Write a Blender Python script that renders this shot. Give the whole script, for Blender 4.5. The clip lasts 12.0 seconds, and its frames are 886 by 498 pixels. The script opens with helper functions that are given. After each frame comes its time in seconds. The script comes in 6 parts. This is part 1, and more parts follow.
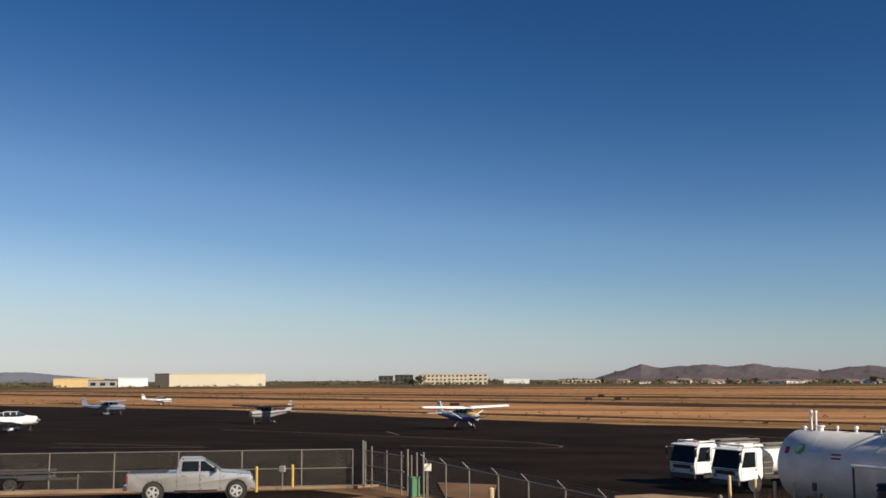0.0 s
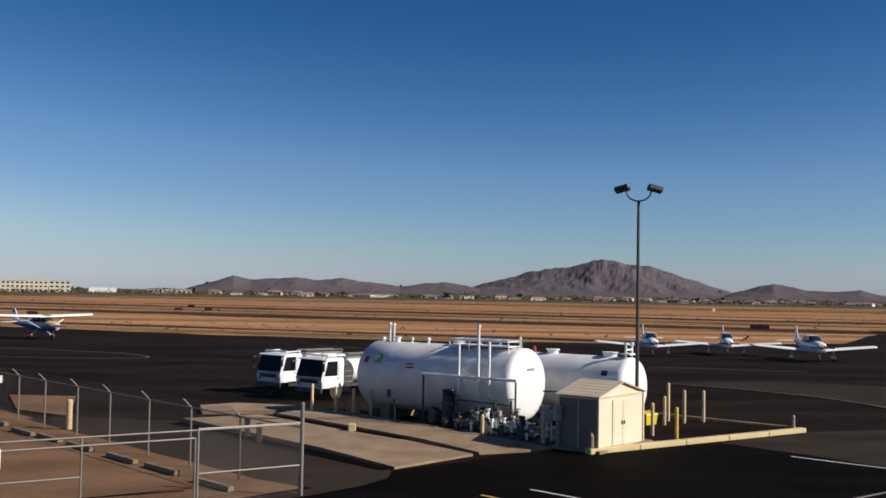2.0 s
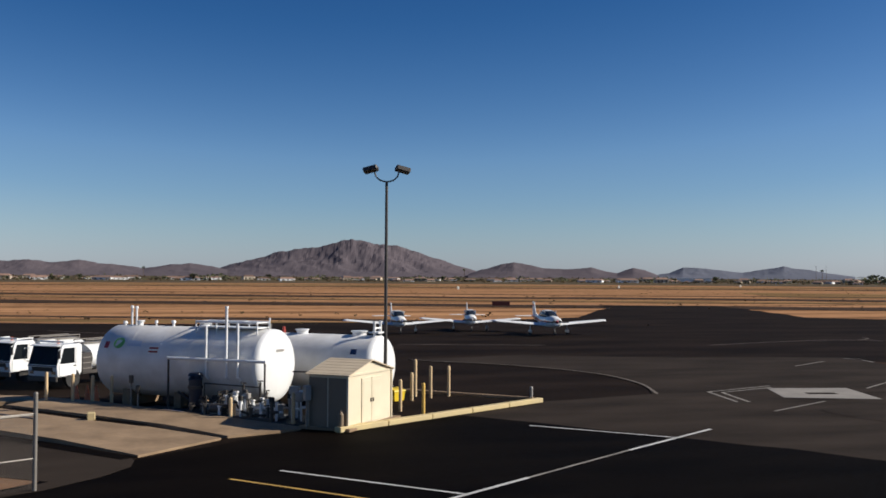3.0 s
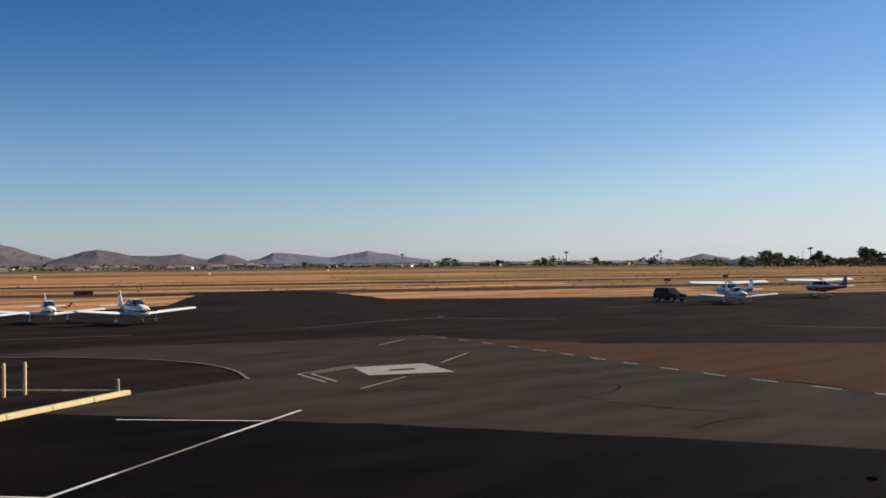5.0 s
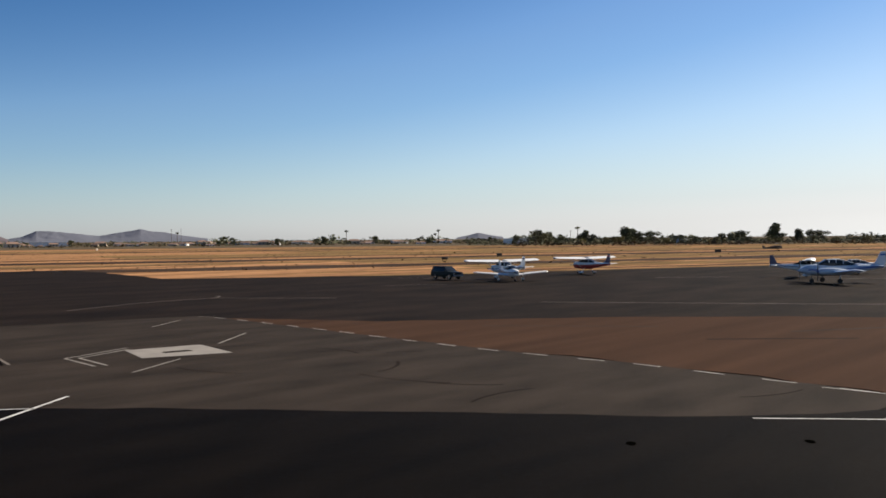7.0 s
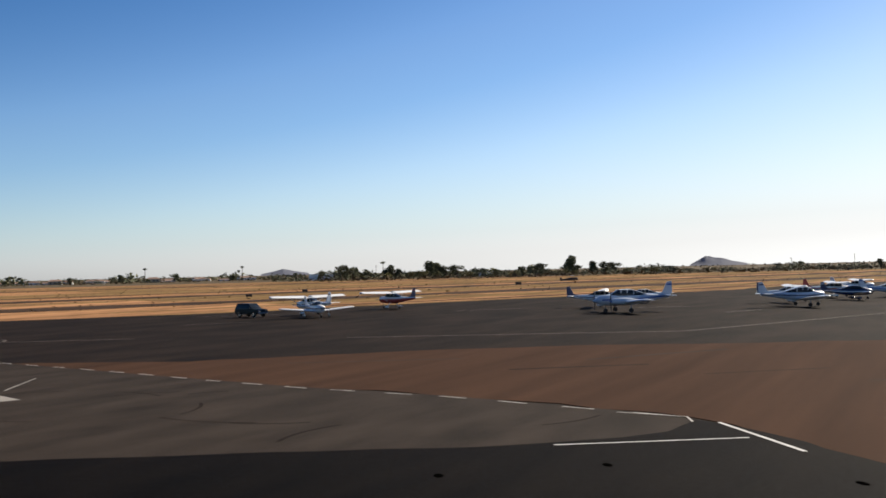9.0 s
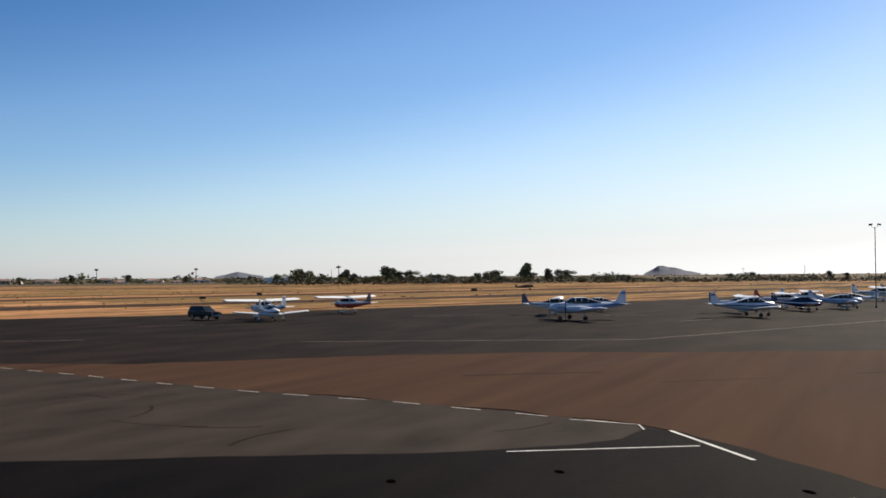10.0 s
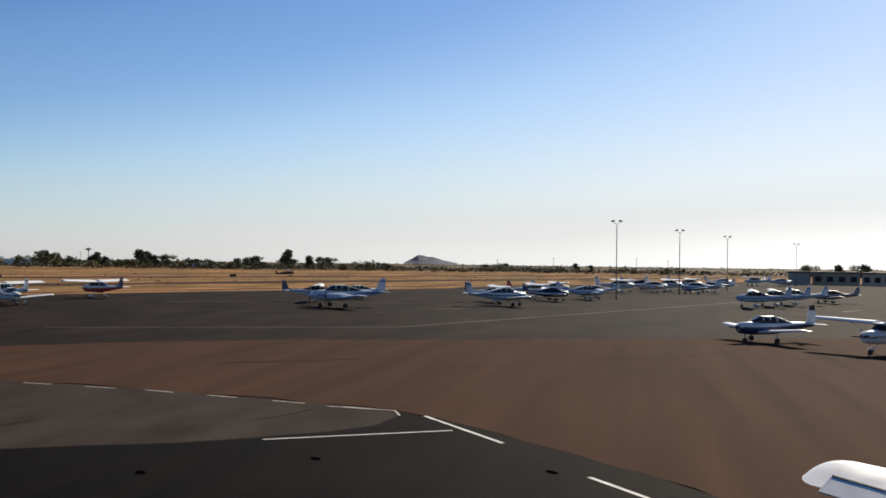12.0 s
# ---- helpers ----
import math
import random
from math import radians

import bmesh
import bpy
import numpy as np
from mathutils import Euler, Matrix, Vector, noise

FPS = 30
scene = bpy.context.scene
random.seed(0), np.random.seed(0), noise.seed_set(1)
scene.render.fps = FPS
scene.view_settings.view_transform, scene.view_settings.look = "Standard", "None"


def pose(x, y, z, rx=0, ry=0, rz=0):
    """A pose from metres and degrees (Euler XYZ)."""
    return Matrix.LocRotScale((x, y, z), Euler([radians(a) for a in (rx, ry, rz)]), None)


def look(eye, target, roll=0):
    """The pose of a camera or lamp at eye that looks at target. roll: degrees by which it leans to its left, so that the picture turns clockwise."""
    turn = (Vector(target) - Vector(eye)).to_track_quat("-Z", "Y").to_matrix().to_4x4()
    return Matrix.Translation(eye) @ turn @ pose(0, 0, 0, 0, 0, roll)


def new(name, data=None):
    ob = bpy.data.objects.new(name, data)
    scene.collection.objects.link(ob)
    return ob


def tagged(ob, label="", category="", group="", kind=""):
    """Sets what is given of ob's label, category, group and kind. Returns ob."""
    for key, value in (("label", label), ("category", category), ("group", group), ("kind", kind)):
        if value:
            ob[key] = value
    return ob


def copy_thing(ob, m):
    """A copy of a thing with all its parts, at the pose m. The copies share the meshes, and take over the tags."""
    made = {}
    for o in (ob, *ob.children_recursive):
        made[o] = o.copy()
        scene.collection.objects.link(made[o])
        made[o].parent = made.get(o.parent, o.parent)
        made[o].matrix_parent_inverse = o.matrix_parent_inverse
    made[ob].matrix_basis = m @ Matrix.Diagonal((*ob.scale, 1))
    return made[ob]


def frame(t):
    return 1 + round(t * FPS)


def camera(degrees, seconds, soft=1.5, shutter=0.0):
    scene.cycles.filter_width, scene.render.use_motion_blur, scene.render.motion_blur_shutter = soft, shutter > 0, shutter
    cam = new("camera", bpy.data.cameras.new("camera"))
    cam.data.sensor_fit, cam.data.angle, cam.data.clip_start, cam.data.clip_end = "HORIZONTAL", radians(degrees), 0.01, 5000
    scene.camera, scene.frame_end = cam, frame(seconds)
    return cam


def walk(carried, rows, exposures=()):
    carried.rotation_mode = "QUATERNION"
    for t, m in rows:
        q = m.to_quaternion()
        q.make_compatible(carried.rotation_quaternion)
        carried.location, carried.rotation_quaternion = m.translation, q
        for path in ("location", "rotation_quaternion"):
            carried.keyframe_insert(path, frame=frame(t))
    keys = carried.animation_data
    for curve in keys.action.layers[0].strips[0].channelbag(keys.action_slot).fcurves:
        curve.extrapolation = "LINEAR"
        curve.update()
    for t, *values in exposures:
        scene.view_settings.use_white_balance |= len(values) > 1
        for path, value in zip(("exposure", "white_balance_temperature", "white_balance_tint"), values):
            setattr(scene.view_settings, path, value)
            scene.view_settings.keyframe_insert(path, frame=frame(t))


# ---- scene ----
cam = camera(46.51, 12.0, soft=1.65)
EYE = (0.0, 0.0, 5.5)
# seconds, heading clockwise from +y, upward tilt, lean: a pan from one standpoint on a raised balcony
PAN = [
        (0, -17.315, 7.217, -0.282),
        (0.5, -12.508, 5.301, 0.512),
        (1, -9.423, 1.368, 0.548),
        (1.5, -1.240, 2.060, -0.450),
        (2, 4.915, 2.463, 0.990),
        (2.5, 11.074, 1.830, 0.281),
        (3, 18.800, 1.510, 0.339),
        (3.5, 26.659, 0.976, 0.460),
        (3.7, 29.998, 1.482, 0.535),
        (5.3, 42.759, 0.308, -0.172),
        (5.5, 43.814, 0.207, 0.264),
        (6, 46.259, 0.108, -0.112),
        (6.5, 49.440, -0.007, -0.399),
        (7, 53.448, -0.603, -0.499),
        (7.5, 56.295, -0.671, -0.775),
        (7.7, 58.002, -0.223, -1.031),
        (9.3, 64.464, 1.229, -1.262),
        (9.5, 64.344, 1.272, -1.124),
        (10, 66.679, 1.468, -0.422),
        (10.5, 70.462, 1.188, -0.414),
        (11, 72.716, 0.726, -0.658),
        (11.5, 75.175, 0.563, 0.133),
        (12, 79.872, 0.801, 0.761),
]
walk(cam, [(t, pose(*EYE, 0, 0, -yaw) @ pose(0, 0, 0, 90 + tilt) @ pose(0, 0, 0, 0, 0, lean)) for t, yaw, tilt, lean in PAN],
     exposures=[(0, 0.42, 6900, 10), (1, 0.40, 6550, 10), (2, 0.34, 6250, 10), (3.5, 0.38, 6300, 10), (5.5, 0.68, 6700, 10), (7.5, 0.74, 6900, 10), (9.5, 0.82, 6850, 10), (12, 0.57, 6850, 10)])

# ---- daylight ----
SUN_HEADING, SUN_HEIGHT = 110.0, 31.0
world = bpy.data.worlds.new("world")
scene.world = world
world.use_nodes = True
wn = world.node_tree.nodes
sky = wn.new("ShaderNodeTexSky")
sky.sky_type = "NISHITA"
sky.sun_disc = False
sky.sun_elevation = radians(SUN_HEIGHT)
sky.sun_rotation = radians(SUN_HEADING)
sky.altitude = 400
sky.air_density = 1.0
sky.dust_density = 0.3
sky.ozone_density = 1.6
tint = wn.new("ShaderNodeMix")
tint.data_type, tint.blend_type = "RGBA", "MULTIPLY"
tint.inputs["Factor"].default_value = 1.0
tint.inputs["B"].default_value = (0.60, 0.865, 1.57, 1)
world.node_tree.links.new(sky.outputs["Color"], tint.inputs["A"])
steep = wn.new("ShaderNodeGamma")
steep.inputs["Gamma"].default_value = 1.2
world.node_tree.links.new(tint.outputs["Result"], steep.inputs["Color"])
split, join = wn.new("ShaderNodeSeparateColor"), wn.new("ShaderNodeCombineColor")
world.node_tree.links.new(steep.outputs["Color"], split.inputs["Color"])
for band, lift_ in (("Red", 1.2), ("Green", 1.02), ("Blue", 0.86)):
    bend = wn.new("ShaderNodeMath")
    bend.operation = "POWER"
    bend.inputs[1].default_value = lift_
    world.node_tree.links.new(split.outputs[band], bend.inputs[0])
    world.node_tree.links.new(bend.outputs[0], join.inputs[band])
# the bright band over the horizon is paler than the clear sky above it, and the top of the sky deeper


def sky_map(value, lo, hi, at_lo, at_hi):
    m = wn.new("ShaderNodeMapRange")
    for socket, number in (("From Min", lo), ("From Max", hi), ("To Min", at_lo), ("To Max", at_hi)):
        m.inputs[socket].default_value = number
    world.node_tree.links.new(value, m.inputs["Value"])
    return m.outputs["Result"]


def sky_math(kind, first, second, third=0.0):
    m = wn.new("ShaderNodeMath")
    m.operation = kind
    for socket, given in zip(m.inputs, (first, second, third)):
        if isinstance(given, float):
            socket.default_value = given
        else:
            world.node_tree.links.new(given, socket)
    return m.outputs[0]


luma, wash = wn.new("ShaderNodeRGBToBW"), wn.new("ShaderNodeHueSaturation")
world.node_tree.links.new(join.outputs["Color"], luma.inputs["Color"])
bright = luma.outputs["Val"]
world.node_tree.links.new(sky_math("MULTIPLY", sky_map(bright, 3.0, 5.5, 1.06, 0.96), sky_map(bright, 6.5, 15.0, 1.0, 0.5)), wash.inputs["Saturation"])
world.node_tree.links.new(sky_math("MULTIPLY", sky_math("MULTIPLY", sky_map(bright, 2.4, 5.2, 0.78, 1.09), sky_map(bright, 5.5, 9.0, 1.0, 1.07)), sky_map(bright, 8.5, 17.0, 1.0, 0.76)), wash.inputs["Value"])
world.node_tree.links.new(join.outputs["Color"], wash.inputs["Color"])
clear, haze = wn.new("ShaderNodeSeparateColor"), wn.new("ShaderNodeCombineColor")
world.node_tree.links.new(wash.outputs["Color"], clear.inputs["Color"])
green = clear.outputs["Green"]
world.node_tree.links.new(sky_math("SMOOTH_MIN", clear.outputs["Red"], sky_math("MULTIPLY", green, 0.97), 1.5), haze.inputs["Red"])
world.node_tree.links.new(green, haze.inputs["Green"])
world.node_tree.links.new(sky_math("SMOOTH_MAX", clear.outputs["Blue"], sky_math("MULTIPLY", green, 1.03), 3.0), haze.inputs["Blue"])
world.node_tree.links.new(haze.outputs["Color"], wn["Background"].inputs["Color"])
wn["Background"].inputs["Strength"].default_value = 0.0365
sun = new("sun", bpy.data.lights.new("sun", "SUN"))
sun.data.energy = 5.0
sun.data.angle = radians(0.5)
sun.data.color = (1.0, 0.915, 0.785)
sa, se = radians(SUN_HEADING), radians(SUN_HEIGHT)
sun_way = Vector((math.sin(sa) * math.cos(se), math.cos(sa) * math.cos(se), math.sin(se)))
sun.matrix_world = look(sun_way * 100, (0, 0, 0))

# ---- materials ----


def surface(name, colour, other=None, rough=0.7, metal=0.0, grain=6.0, blotch=0.4, bump=0.0, bump_scale=60.0, coat=0.0, spread=0.5, wide=None, per_object=0.0, spec=0.5):
    """A painted or mineral surface: two colours mixed by a fine and a broad noise, with relief and uneven gloss."""
    mat = bpy.data.materials.new(name)
    mat.use_nodes = True
    nt = mat.node_tree
    n, ln = nt.nodes, nt.links.new
    b = n["Principled BSDF"]
    other = other or tuple(c * 0.8 for c in colour)
    geo = n.new("ShaderNodeTexCoord")
    fine = n.new("ShaderNodeTexNoise")
    fine.inputs["Scale"].default_value = grain
    fine.inputs["Detail"].default_value = 6
    broad = n.new("ShaderNodeTexNoise")
    broad.inputs["Scale"].default_value = blotch
    broad.inputs["Detail"].default_value = 4
    if wide:
        mp = n.new("ShaderNodeMapping")
        mp.inputs["Rotation"].default_value = (0, 0, radians(wide[0]))
        mp.inputs["Scale"].default_value = (wide[1], wide[2], 1)
        ln(geo.outputs["Object"], mp.inputs["Vector"])
        ln(mp.outputs["Vector"], broad.inputs["Vector"])
    else:
        ln(geo.outputs["Object"], broad.inputs["Vector"])
    ln(geo.outputs["Object"], fine.inputs["Vector"])
    add = n.new("ShaderNodeMath")
    add.operation = "ADD"
    soft = n.new("ShaderNodeMapRange")
    soft.inputs["To Min"].default_value, soft.inputs["To Max"].default_value = 0.3, 0.7
    ln(fine.outputs["Fac"], soft.inputs["Value"])
    ln(soft.outputs["Result"], add.inputs[0])
    ln(broad.outputs["Fac"], add.inputs[1])
    ramp = n.new("ShaderNodeMapRange")
    ramp.inputs["From Min"].default_value = 1.0 - spread * 0.6
    ramp.inputs["From Max"].default_value = 1.0 + spread * 0.6
    ln(add.outputs[0], ramp.inputs["Value"])
    mix = n.new("ShaderNodeMix")
    mix.data_type = "RGBA"
    mix.inputs["A"].default_value = (*other, 1)
    mix.inputs["B"].default_value = (*colour, 1)
    ln(ramp.outputs["Result"], mix.inputs["Factor"])
    out = mix.outputs["Result"]
    if per_object:
        info = n.new("ShaderNodeObjectInfo")
        hsv = n.new("ShaderNodeHueSaturation")
        mr = n.new("ShaderNodeMapRange")
        mr.inputs["To Min"].default_value = 1 - per_object
        mr.inputs["To Max"].default_value = 1 + per_object
        ln(info.outputs["Random"], mr.inputs["Value"])
        ln(mr.outputs["Result"], hsv.inputs["Value"])
        ln(out, hsv.inputs["Color"])
        out = hsv.outputs["Color"]
    ln(out, b.inputs["Base Color"])
    b.inputs["Metallic"].default_value = metal
    b.inputs["Specular IOR Level"].default_value = spec
    rr = n.new("ShaderNodeMapRange")
    rr.inputs["To Min"].default_value = max(0.02, rough - 0.12)
    rr.inputs["To Max"].default_value = min(1.0, rough + 0.12)
    ln(fine.outputs["Fac"], rr.inputs["Value"])
    ln(rr.outputs["Result"], b.inputs["Roughness"])
    b.inputs["Coat Weight"].default_value = coat
    b.inputs["Coat Roughness"].default_value = 0.08
    if bump:
        bn = n.new("ShaderNodeTexNoise")
        bn.inputs["Scale"].default_value = bump_scale
        bn.inputs["Detail"].default_value = 5
        ln(geo.outputs["Object"], bn.inputs["Vector"])
        bp = n.new("ShaderNodeBump")
        bp.inputs["Strength"].default_value = bump
        bp.inputs["Distance"].default_value = 0.02
        ln(bn.outputs["Fac"], bp.inputs["Height"])
        ln(bp.outputs["Normal"], b.inputs["Normal"])
    return mat


def glass(name, tint=(0.02, 0.025, 0.03)):
    """Dark tinted vehicle glass: deep body colour under a polished surface."""
    mat = bpy.data.materials.new(name)
    mat.use_nodes = True
    b = mat.node_tree.nodes["Principled BSDF"]
    b.inputs["Base Color"].default_value = (*tint, 1)
    b.inputs["Roughness"].default_value = 0.06
    b.inputs["IOR"].default_value = 1.4
    b.inputs["Specular IOR Level"].default_value = 0.35
    return mat


M = {}
M["desert"] = surface("desert", (0.4300, 0.2300, 0.1120), (0.1600, 0.0820, 0.0400), 0.95, grain=0.3, blotch=0.055, bump=0.5, bump_scale=3, wide=(26, 0.16, 2.0), spread=0.28, spec=0.01)
M["dry_grass"] = surface("dry_grass", (0.2650, 0.1660, 0.0720), (0.0980, 0.0620, 0.0300), 0.95, grain=0.6, blotch=0.07, bump=0.5, bump_scale=5, wide=(26, 0.14, 2.2), spread=0.34, spec=0.01)
M["taxiway"] = surface("taxiway", (0.0700, 0.0440, 0.0290), (0.0300, 0.0195, 0.0135), 0.9, grain=2, blotch=0.05, spec=0.02)
M["apron"] = surface("apron", (0.0205, 0.0136, 0.0098), (0.0075, 0.0050, 0.0036), 0.88, grain=5, blotch=0.16, bump=0.3, bump_scale=40, wide=(26, 0.5, 1.5), spread=0.28, spec=0.026)
M["slab"] = surface("slab", (0.0440, 0.0338, 0.0265), (0.0190, 0.0146, 0.0115), 0.9, grain=7, blotch=0.42, bump=0.3, bump_scale=50, wide=(40, 0.4, 1.1), spread=0.42, spec=0.03)
M["old_asphalt"] = surface("old_asphalt", (0.0704, 0.0378, 0.0235), (0.0377, 0.0211, 0.0139), 0.9, grain=7, blotch=0.3, bump=0.3, bump_scale=50, wide=(48, 0.1, 1.7), spread=0.45, spec=0.012)
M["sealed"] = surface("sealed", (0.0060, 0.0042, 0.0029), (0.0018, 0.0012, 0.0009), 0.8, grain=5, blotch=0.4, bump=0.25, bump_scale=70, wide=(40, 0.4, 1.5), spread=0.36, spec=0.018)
M["lot"] = surface("lot", (0.2080, 0.1220, 0.0720), (0.1280, 0.0760, 0.0460), 0.92, grain=5, blotch=0.25, bump=0.3, bump_scale=50, spread=0.3, spec=0)
M["concrete"] = surface("concrete", (0.33, 0.228, 0.138), (0.165, 0.112, 0.068), 0.9, grain=5, blotch=0.7, bump=0.2, bump_scale=60, per_object=0.06, spec=0.25)
M["pad_pale"] = surface("pad_pale", (0.27, 0.245, 0.21), (0.17, 0.152, 0.13), 0.9, grain=5, blotch=0.8)
M["line_white"] = surface("line_white", (0.62, 0.61, 0.58), (0.36, 0.35, 0.33), 0.8, grain=9, blotch=1.2, spread=0.5)
M["line_worn"] = surface("line_worn", (0.30, 0.27, 0.23), (0.10, 0.088, 0.075), 0.85, grain=7, blotch=1.0, spread=0.6)
M["line_yellow"] = surface("line_yellow", (0.55, 0.33, 0.06), (0.3, 0.18, 0.05), 0.8, grain=9, blotch=1.2)
M["line_dash"] = surface("line_dash", (0.46, 0.43, 0.39), (0.2, 0.185, 0.165), 0.85, grain=7, blotch=1.0, spread=0.6)
M["line_tan"] = surface("line_tan", (0.17, 0.135, 0.10), (0.07, 0.055, 0.043), 0.85, grain=4, blotch=0.4, spread=0.6)
M["white"] = surface("white_paint", (0.80, 0.80, 0.79), (0.68, 0.68, 0.66), 0.38, grain=3, blotch=0.6, coat=0.2)
M["tank_white"] = surface("tank_white", (0.76, 0.745, 0.72), (0.56, 0.54, 0.505), 0.5, grain=3.0, blotch=0.9, spread=0.45)
M["cream"] = surface("cream_paint", (0.68, 0.60, 0.44), (0.58, 0.50, 0.36), 0.6, grain=4, blotch=0.7)
M["shed_roof"] = surface("shed_roof", (0.56, 0.46, 0.32), (0.46, 0.37, 0.26), 0.65, grain=6, blotch=0.9)
M["shed_side"] = surface("shed_side", (0.20, 0.155, 0.105), (0.16, 0.12, 0.08), 0.6, grain=4, blotch=0.7)
M["trim_brown"] = surface("trim_brown", (0.22, 0.16, 0.10), None, 0.6)
M["yellow"] = surface("bollard_yellow", (0.66, 0.42, 0.08), (0.5, 0.31, 0.08), 0.55, grain=12, blotch=2, per_object=0.12)
M["tan_paint"] = surface("tan_paint", (0.64, 0.46, 0.25), (0.5, 0.36, 0.2), 0.6, grain=12, blotch=2, per_object=0.12)
M["kerb_yellow"] = surface("kerb_yellow", (0.60, 0.47, 0.22), (0.43, 0.34, 0.19), 0.8, grain=9, blotch=1.2, spread=0.6, bump=0.2)
M["bin_yellow"] = surface("bin_yellow", (0.75, 0.52, 0.02), (0.62, 0.42, 0.02), 0.45, grain=5)
M["wheel_alloy"] = surface("wheel_alloy", (0.55, 0.54, 0.52), None, 0.35, metal=0.2)
M["clamp"] = surface("bright_zinc", (0.62, 0.58, 0.5), None, 0.5, metal=0.2)
M["mesh_panel"] = surface("mesh_panel", (0.34, 0.285, 0.21), (0.16, 0.128, 0.09), 0.7, grain=90, blotch=30, spread=0.2)
M["tar"] = surface("tar", (0.0015, 0.0014, 0.0013), None, 0.9, spec=0.0)
M["galv"] = surface("galvanised", (0.27, 0.245, 0.215), (0.19, 0.172, 0.15), 0.55, metal=0.45, grain=20, blotch=3)
M["dark_steel"] = surface("dark_steel", (0.06, 0.05, 0.042), (0.035, 0.03, 0.027), 0.55, grain=15, blotch=2)
M["black"] = surface("black_rubber", (0.018, 0.017, 0.016), (0.03, 0.028, 0.026), 0.85, grain=15)
M["silver"] = surface("silver_paint", (0.54, 0.525, 0.50), (0.48, 0.465, 0.44), 0.3, metal=0.6, grain=3, coat=0.6)
M["chrome"] = surface("chrome", (0.7, 0.7, 0.7), None, 0.18, metal=1.0)
M["glass"] = glass("dark_glass")
M["green_car"] = surface("dark_green_paint", (0.006, 0.012, 0.010), (0.004, 0.009, 0.008), 0.5, spec=0.2)
M["navy"] = surface("navy_paint", (0.02, 0.035, 0.10), (0.015, 0.028, 0.08), 0.35, coat=0.5)
M["blue"] = surface("blue_paint", (0.05, 0.13, 0.38), (0.04, 0.1, 0.3), 0.35, coat=0.5)
M["pale_blue"] = surface("pale_blue_paint", (0.52, 0.57, 0.63), (0.42, 0.47, 0.53), 0.35, coat=0.4)
M["grey_blue"] = surface("grey_blue_paint", (0.27, 0.29, 0.33), (0.2, 0.215, 0.25), 0.4, coat=0.3)
M["sign_brown"] = surface("sign_brown", (0.12, 0.03, 0.02), None, 0.6)
M["red"] = surface("red_paint", (0.42, 0.04, 0.03), (0.32, 0.03, 0.03), 0.4, coat=0.4)
M["orange"] = surface("orange_plastic", (0.72, 0.17, 0.05), (0.6, 0.14, 0.05), 0.5)
M["grey_paint"] = surface("grey_paint", (0.33, 0.31, 0.28), (0.24, 0.22, 0.2), 0.5, grain=6)
M["green_box"] = surface("green_enamel", (0.10, 0.24, 0.13), (0.07, 0.18, 0.10), 0.5, grain=8)
M["tank_dark"] = surface("dark_enamel", (0.012, 0.016, 0.03), None, 0.5)
M["leaf_green"] = surface("leaf_green", (0.16, 0.42, 0.10), None, 0.5)
M["sign_white"] = surface("sign_white", (0.82, 0.79, 0.68), (0.74, 0.71, 0.6), 0.5)
M["sign_red"] = surface("sign_red", (0.35, 0.04, 0.025), None, 0.5)
M["rock"] = surface("mountain_rock", (0.118, 0.098, 0.106), (0.088, 0.075, 0.084), 0.95, grain=0.02, blotch=0.004, bump=0.6, bump_scale=0.03, spread=0.5, spec=0.05)
# distance haze is mixed into this rock's blue-grey tone
M["hazed_rock"] = surface("hazed_rock", (0.150, 0.158, 0.190), (0.118, 0.126, 0.155), 0.95, grain=0.01, blotch=0.003, spec=0.05)
M["leaf"] = surface("leaf", (0.125, 0.125, 0.065), (0.068, 0.072, 0.038), 0.8, grain=0.9, blotch=0.2, per_object=0.35, spec=0.15)
M["leaf_yellow"] = surface("leaf_yellow", (0.17, 0.15, 0.055), (0.09, 0.085, 0.035), 0.8, grain=0.9, blotch=0.2, per_object=0.3, spec=0.15)
M["scrub"] = surface("scrub", (0.125, 0.090, 0.050), (0.060, 0.047, 0.028), 0.95, grain=0.5, blotch=0.05, spec=0.05)
M["bark"] = surface("bark", (0.13, 0.09, 0.06), None, 0.9)
M["stucco"] = surface("stucco", (0.52, 0.43, 0.32), (0.44, 0.36, 0.27), 0.9, grain=0.5, blotch=0.05, per_object=0.3)
M["hangar_cream"] = surface("hangar_cream", (0.60, 0.53, 0.40), (0.54, 0.47, 0.35), 0.8, grain=0.6, blotch=0.05)
M["hangar_yellow"] = surface("hangar_yellow", (0.58, 0.42, 0.20), None, 0.8)
M["roof_tile"] = surface("roof_tile", (0.26, 0.16, 0.11), (0.19, 0.12, 0.09), 0.9, grain=0.6, blotch=0.1, per_object=0.3)
M["dark_wall"] = surface("dark_wall", (0.06, 0.05, 0.042), None, 0.8)

# ---- mesh tools ----


def part(name, bm, mat, parent=None, label="", smooth=False):
    """Links a bmesh as one mesh object under a thing."""
    me = bpy.data.meshes.new(name)
    bmesh.ops.recalc_face_normals(bm, faces=bm.faces)
    if smooth:
        for f in bm.faces:
            f.smooth = True
    bm.to_mesh(me)
    bm.free()
    me.materials.append(M[mat] if isinstance(mat, str) else mat)
    if smooth:
        me.set_sharp_from_angle(angle=radians(smooth if smooth is not True else 45))
    ob = new(name, me)
    if parent is not None:
        ob.parent = parent
    if label:
        ob["label"] = label
    return ob


def thing(name, m, label, category, group="", kind=""):
    ob = new(name)
    ob.empty_display_size = 0.3
    ob.matrix_basis = m
    return tagged(ob, label, category, group, kind)


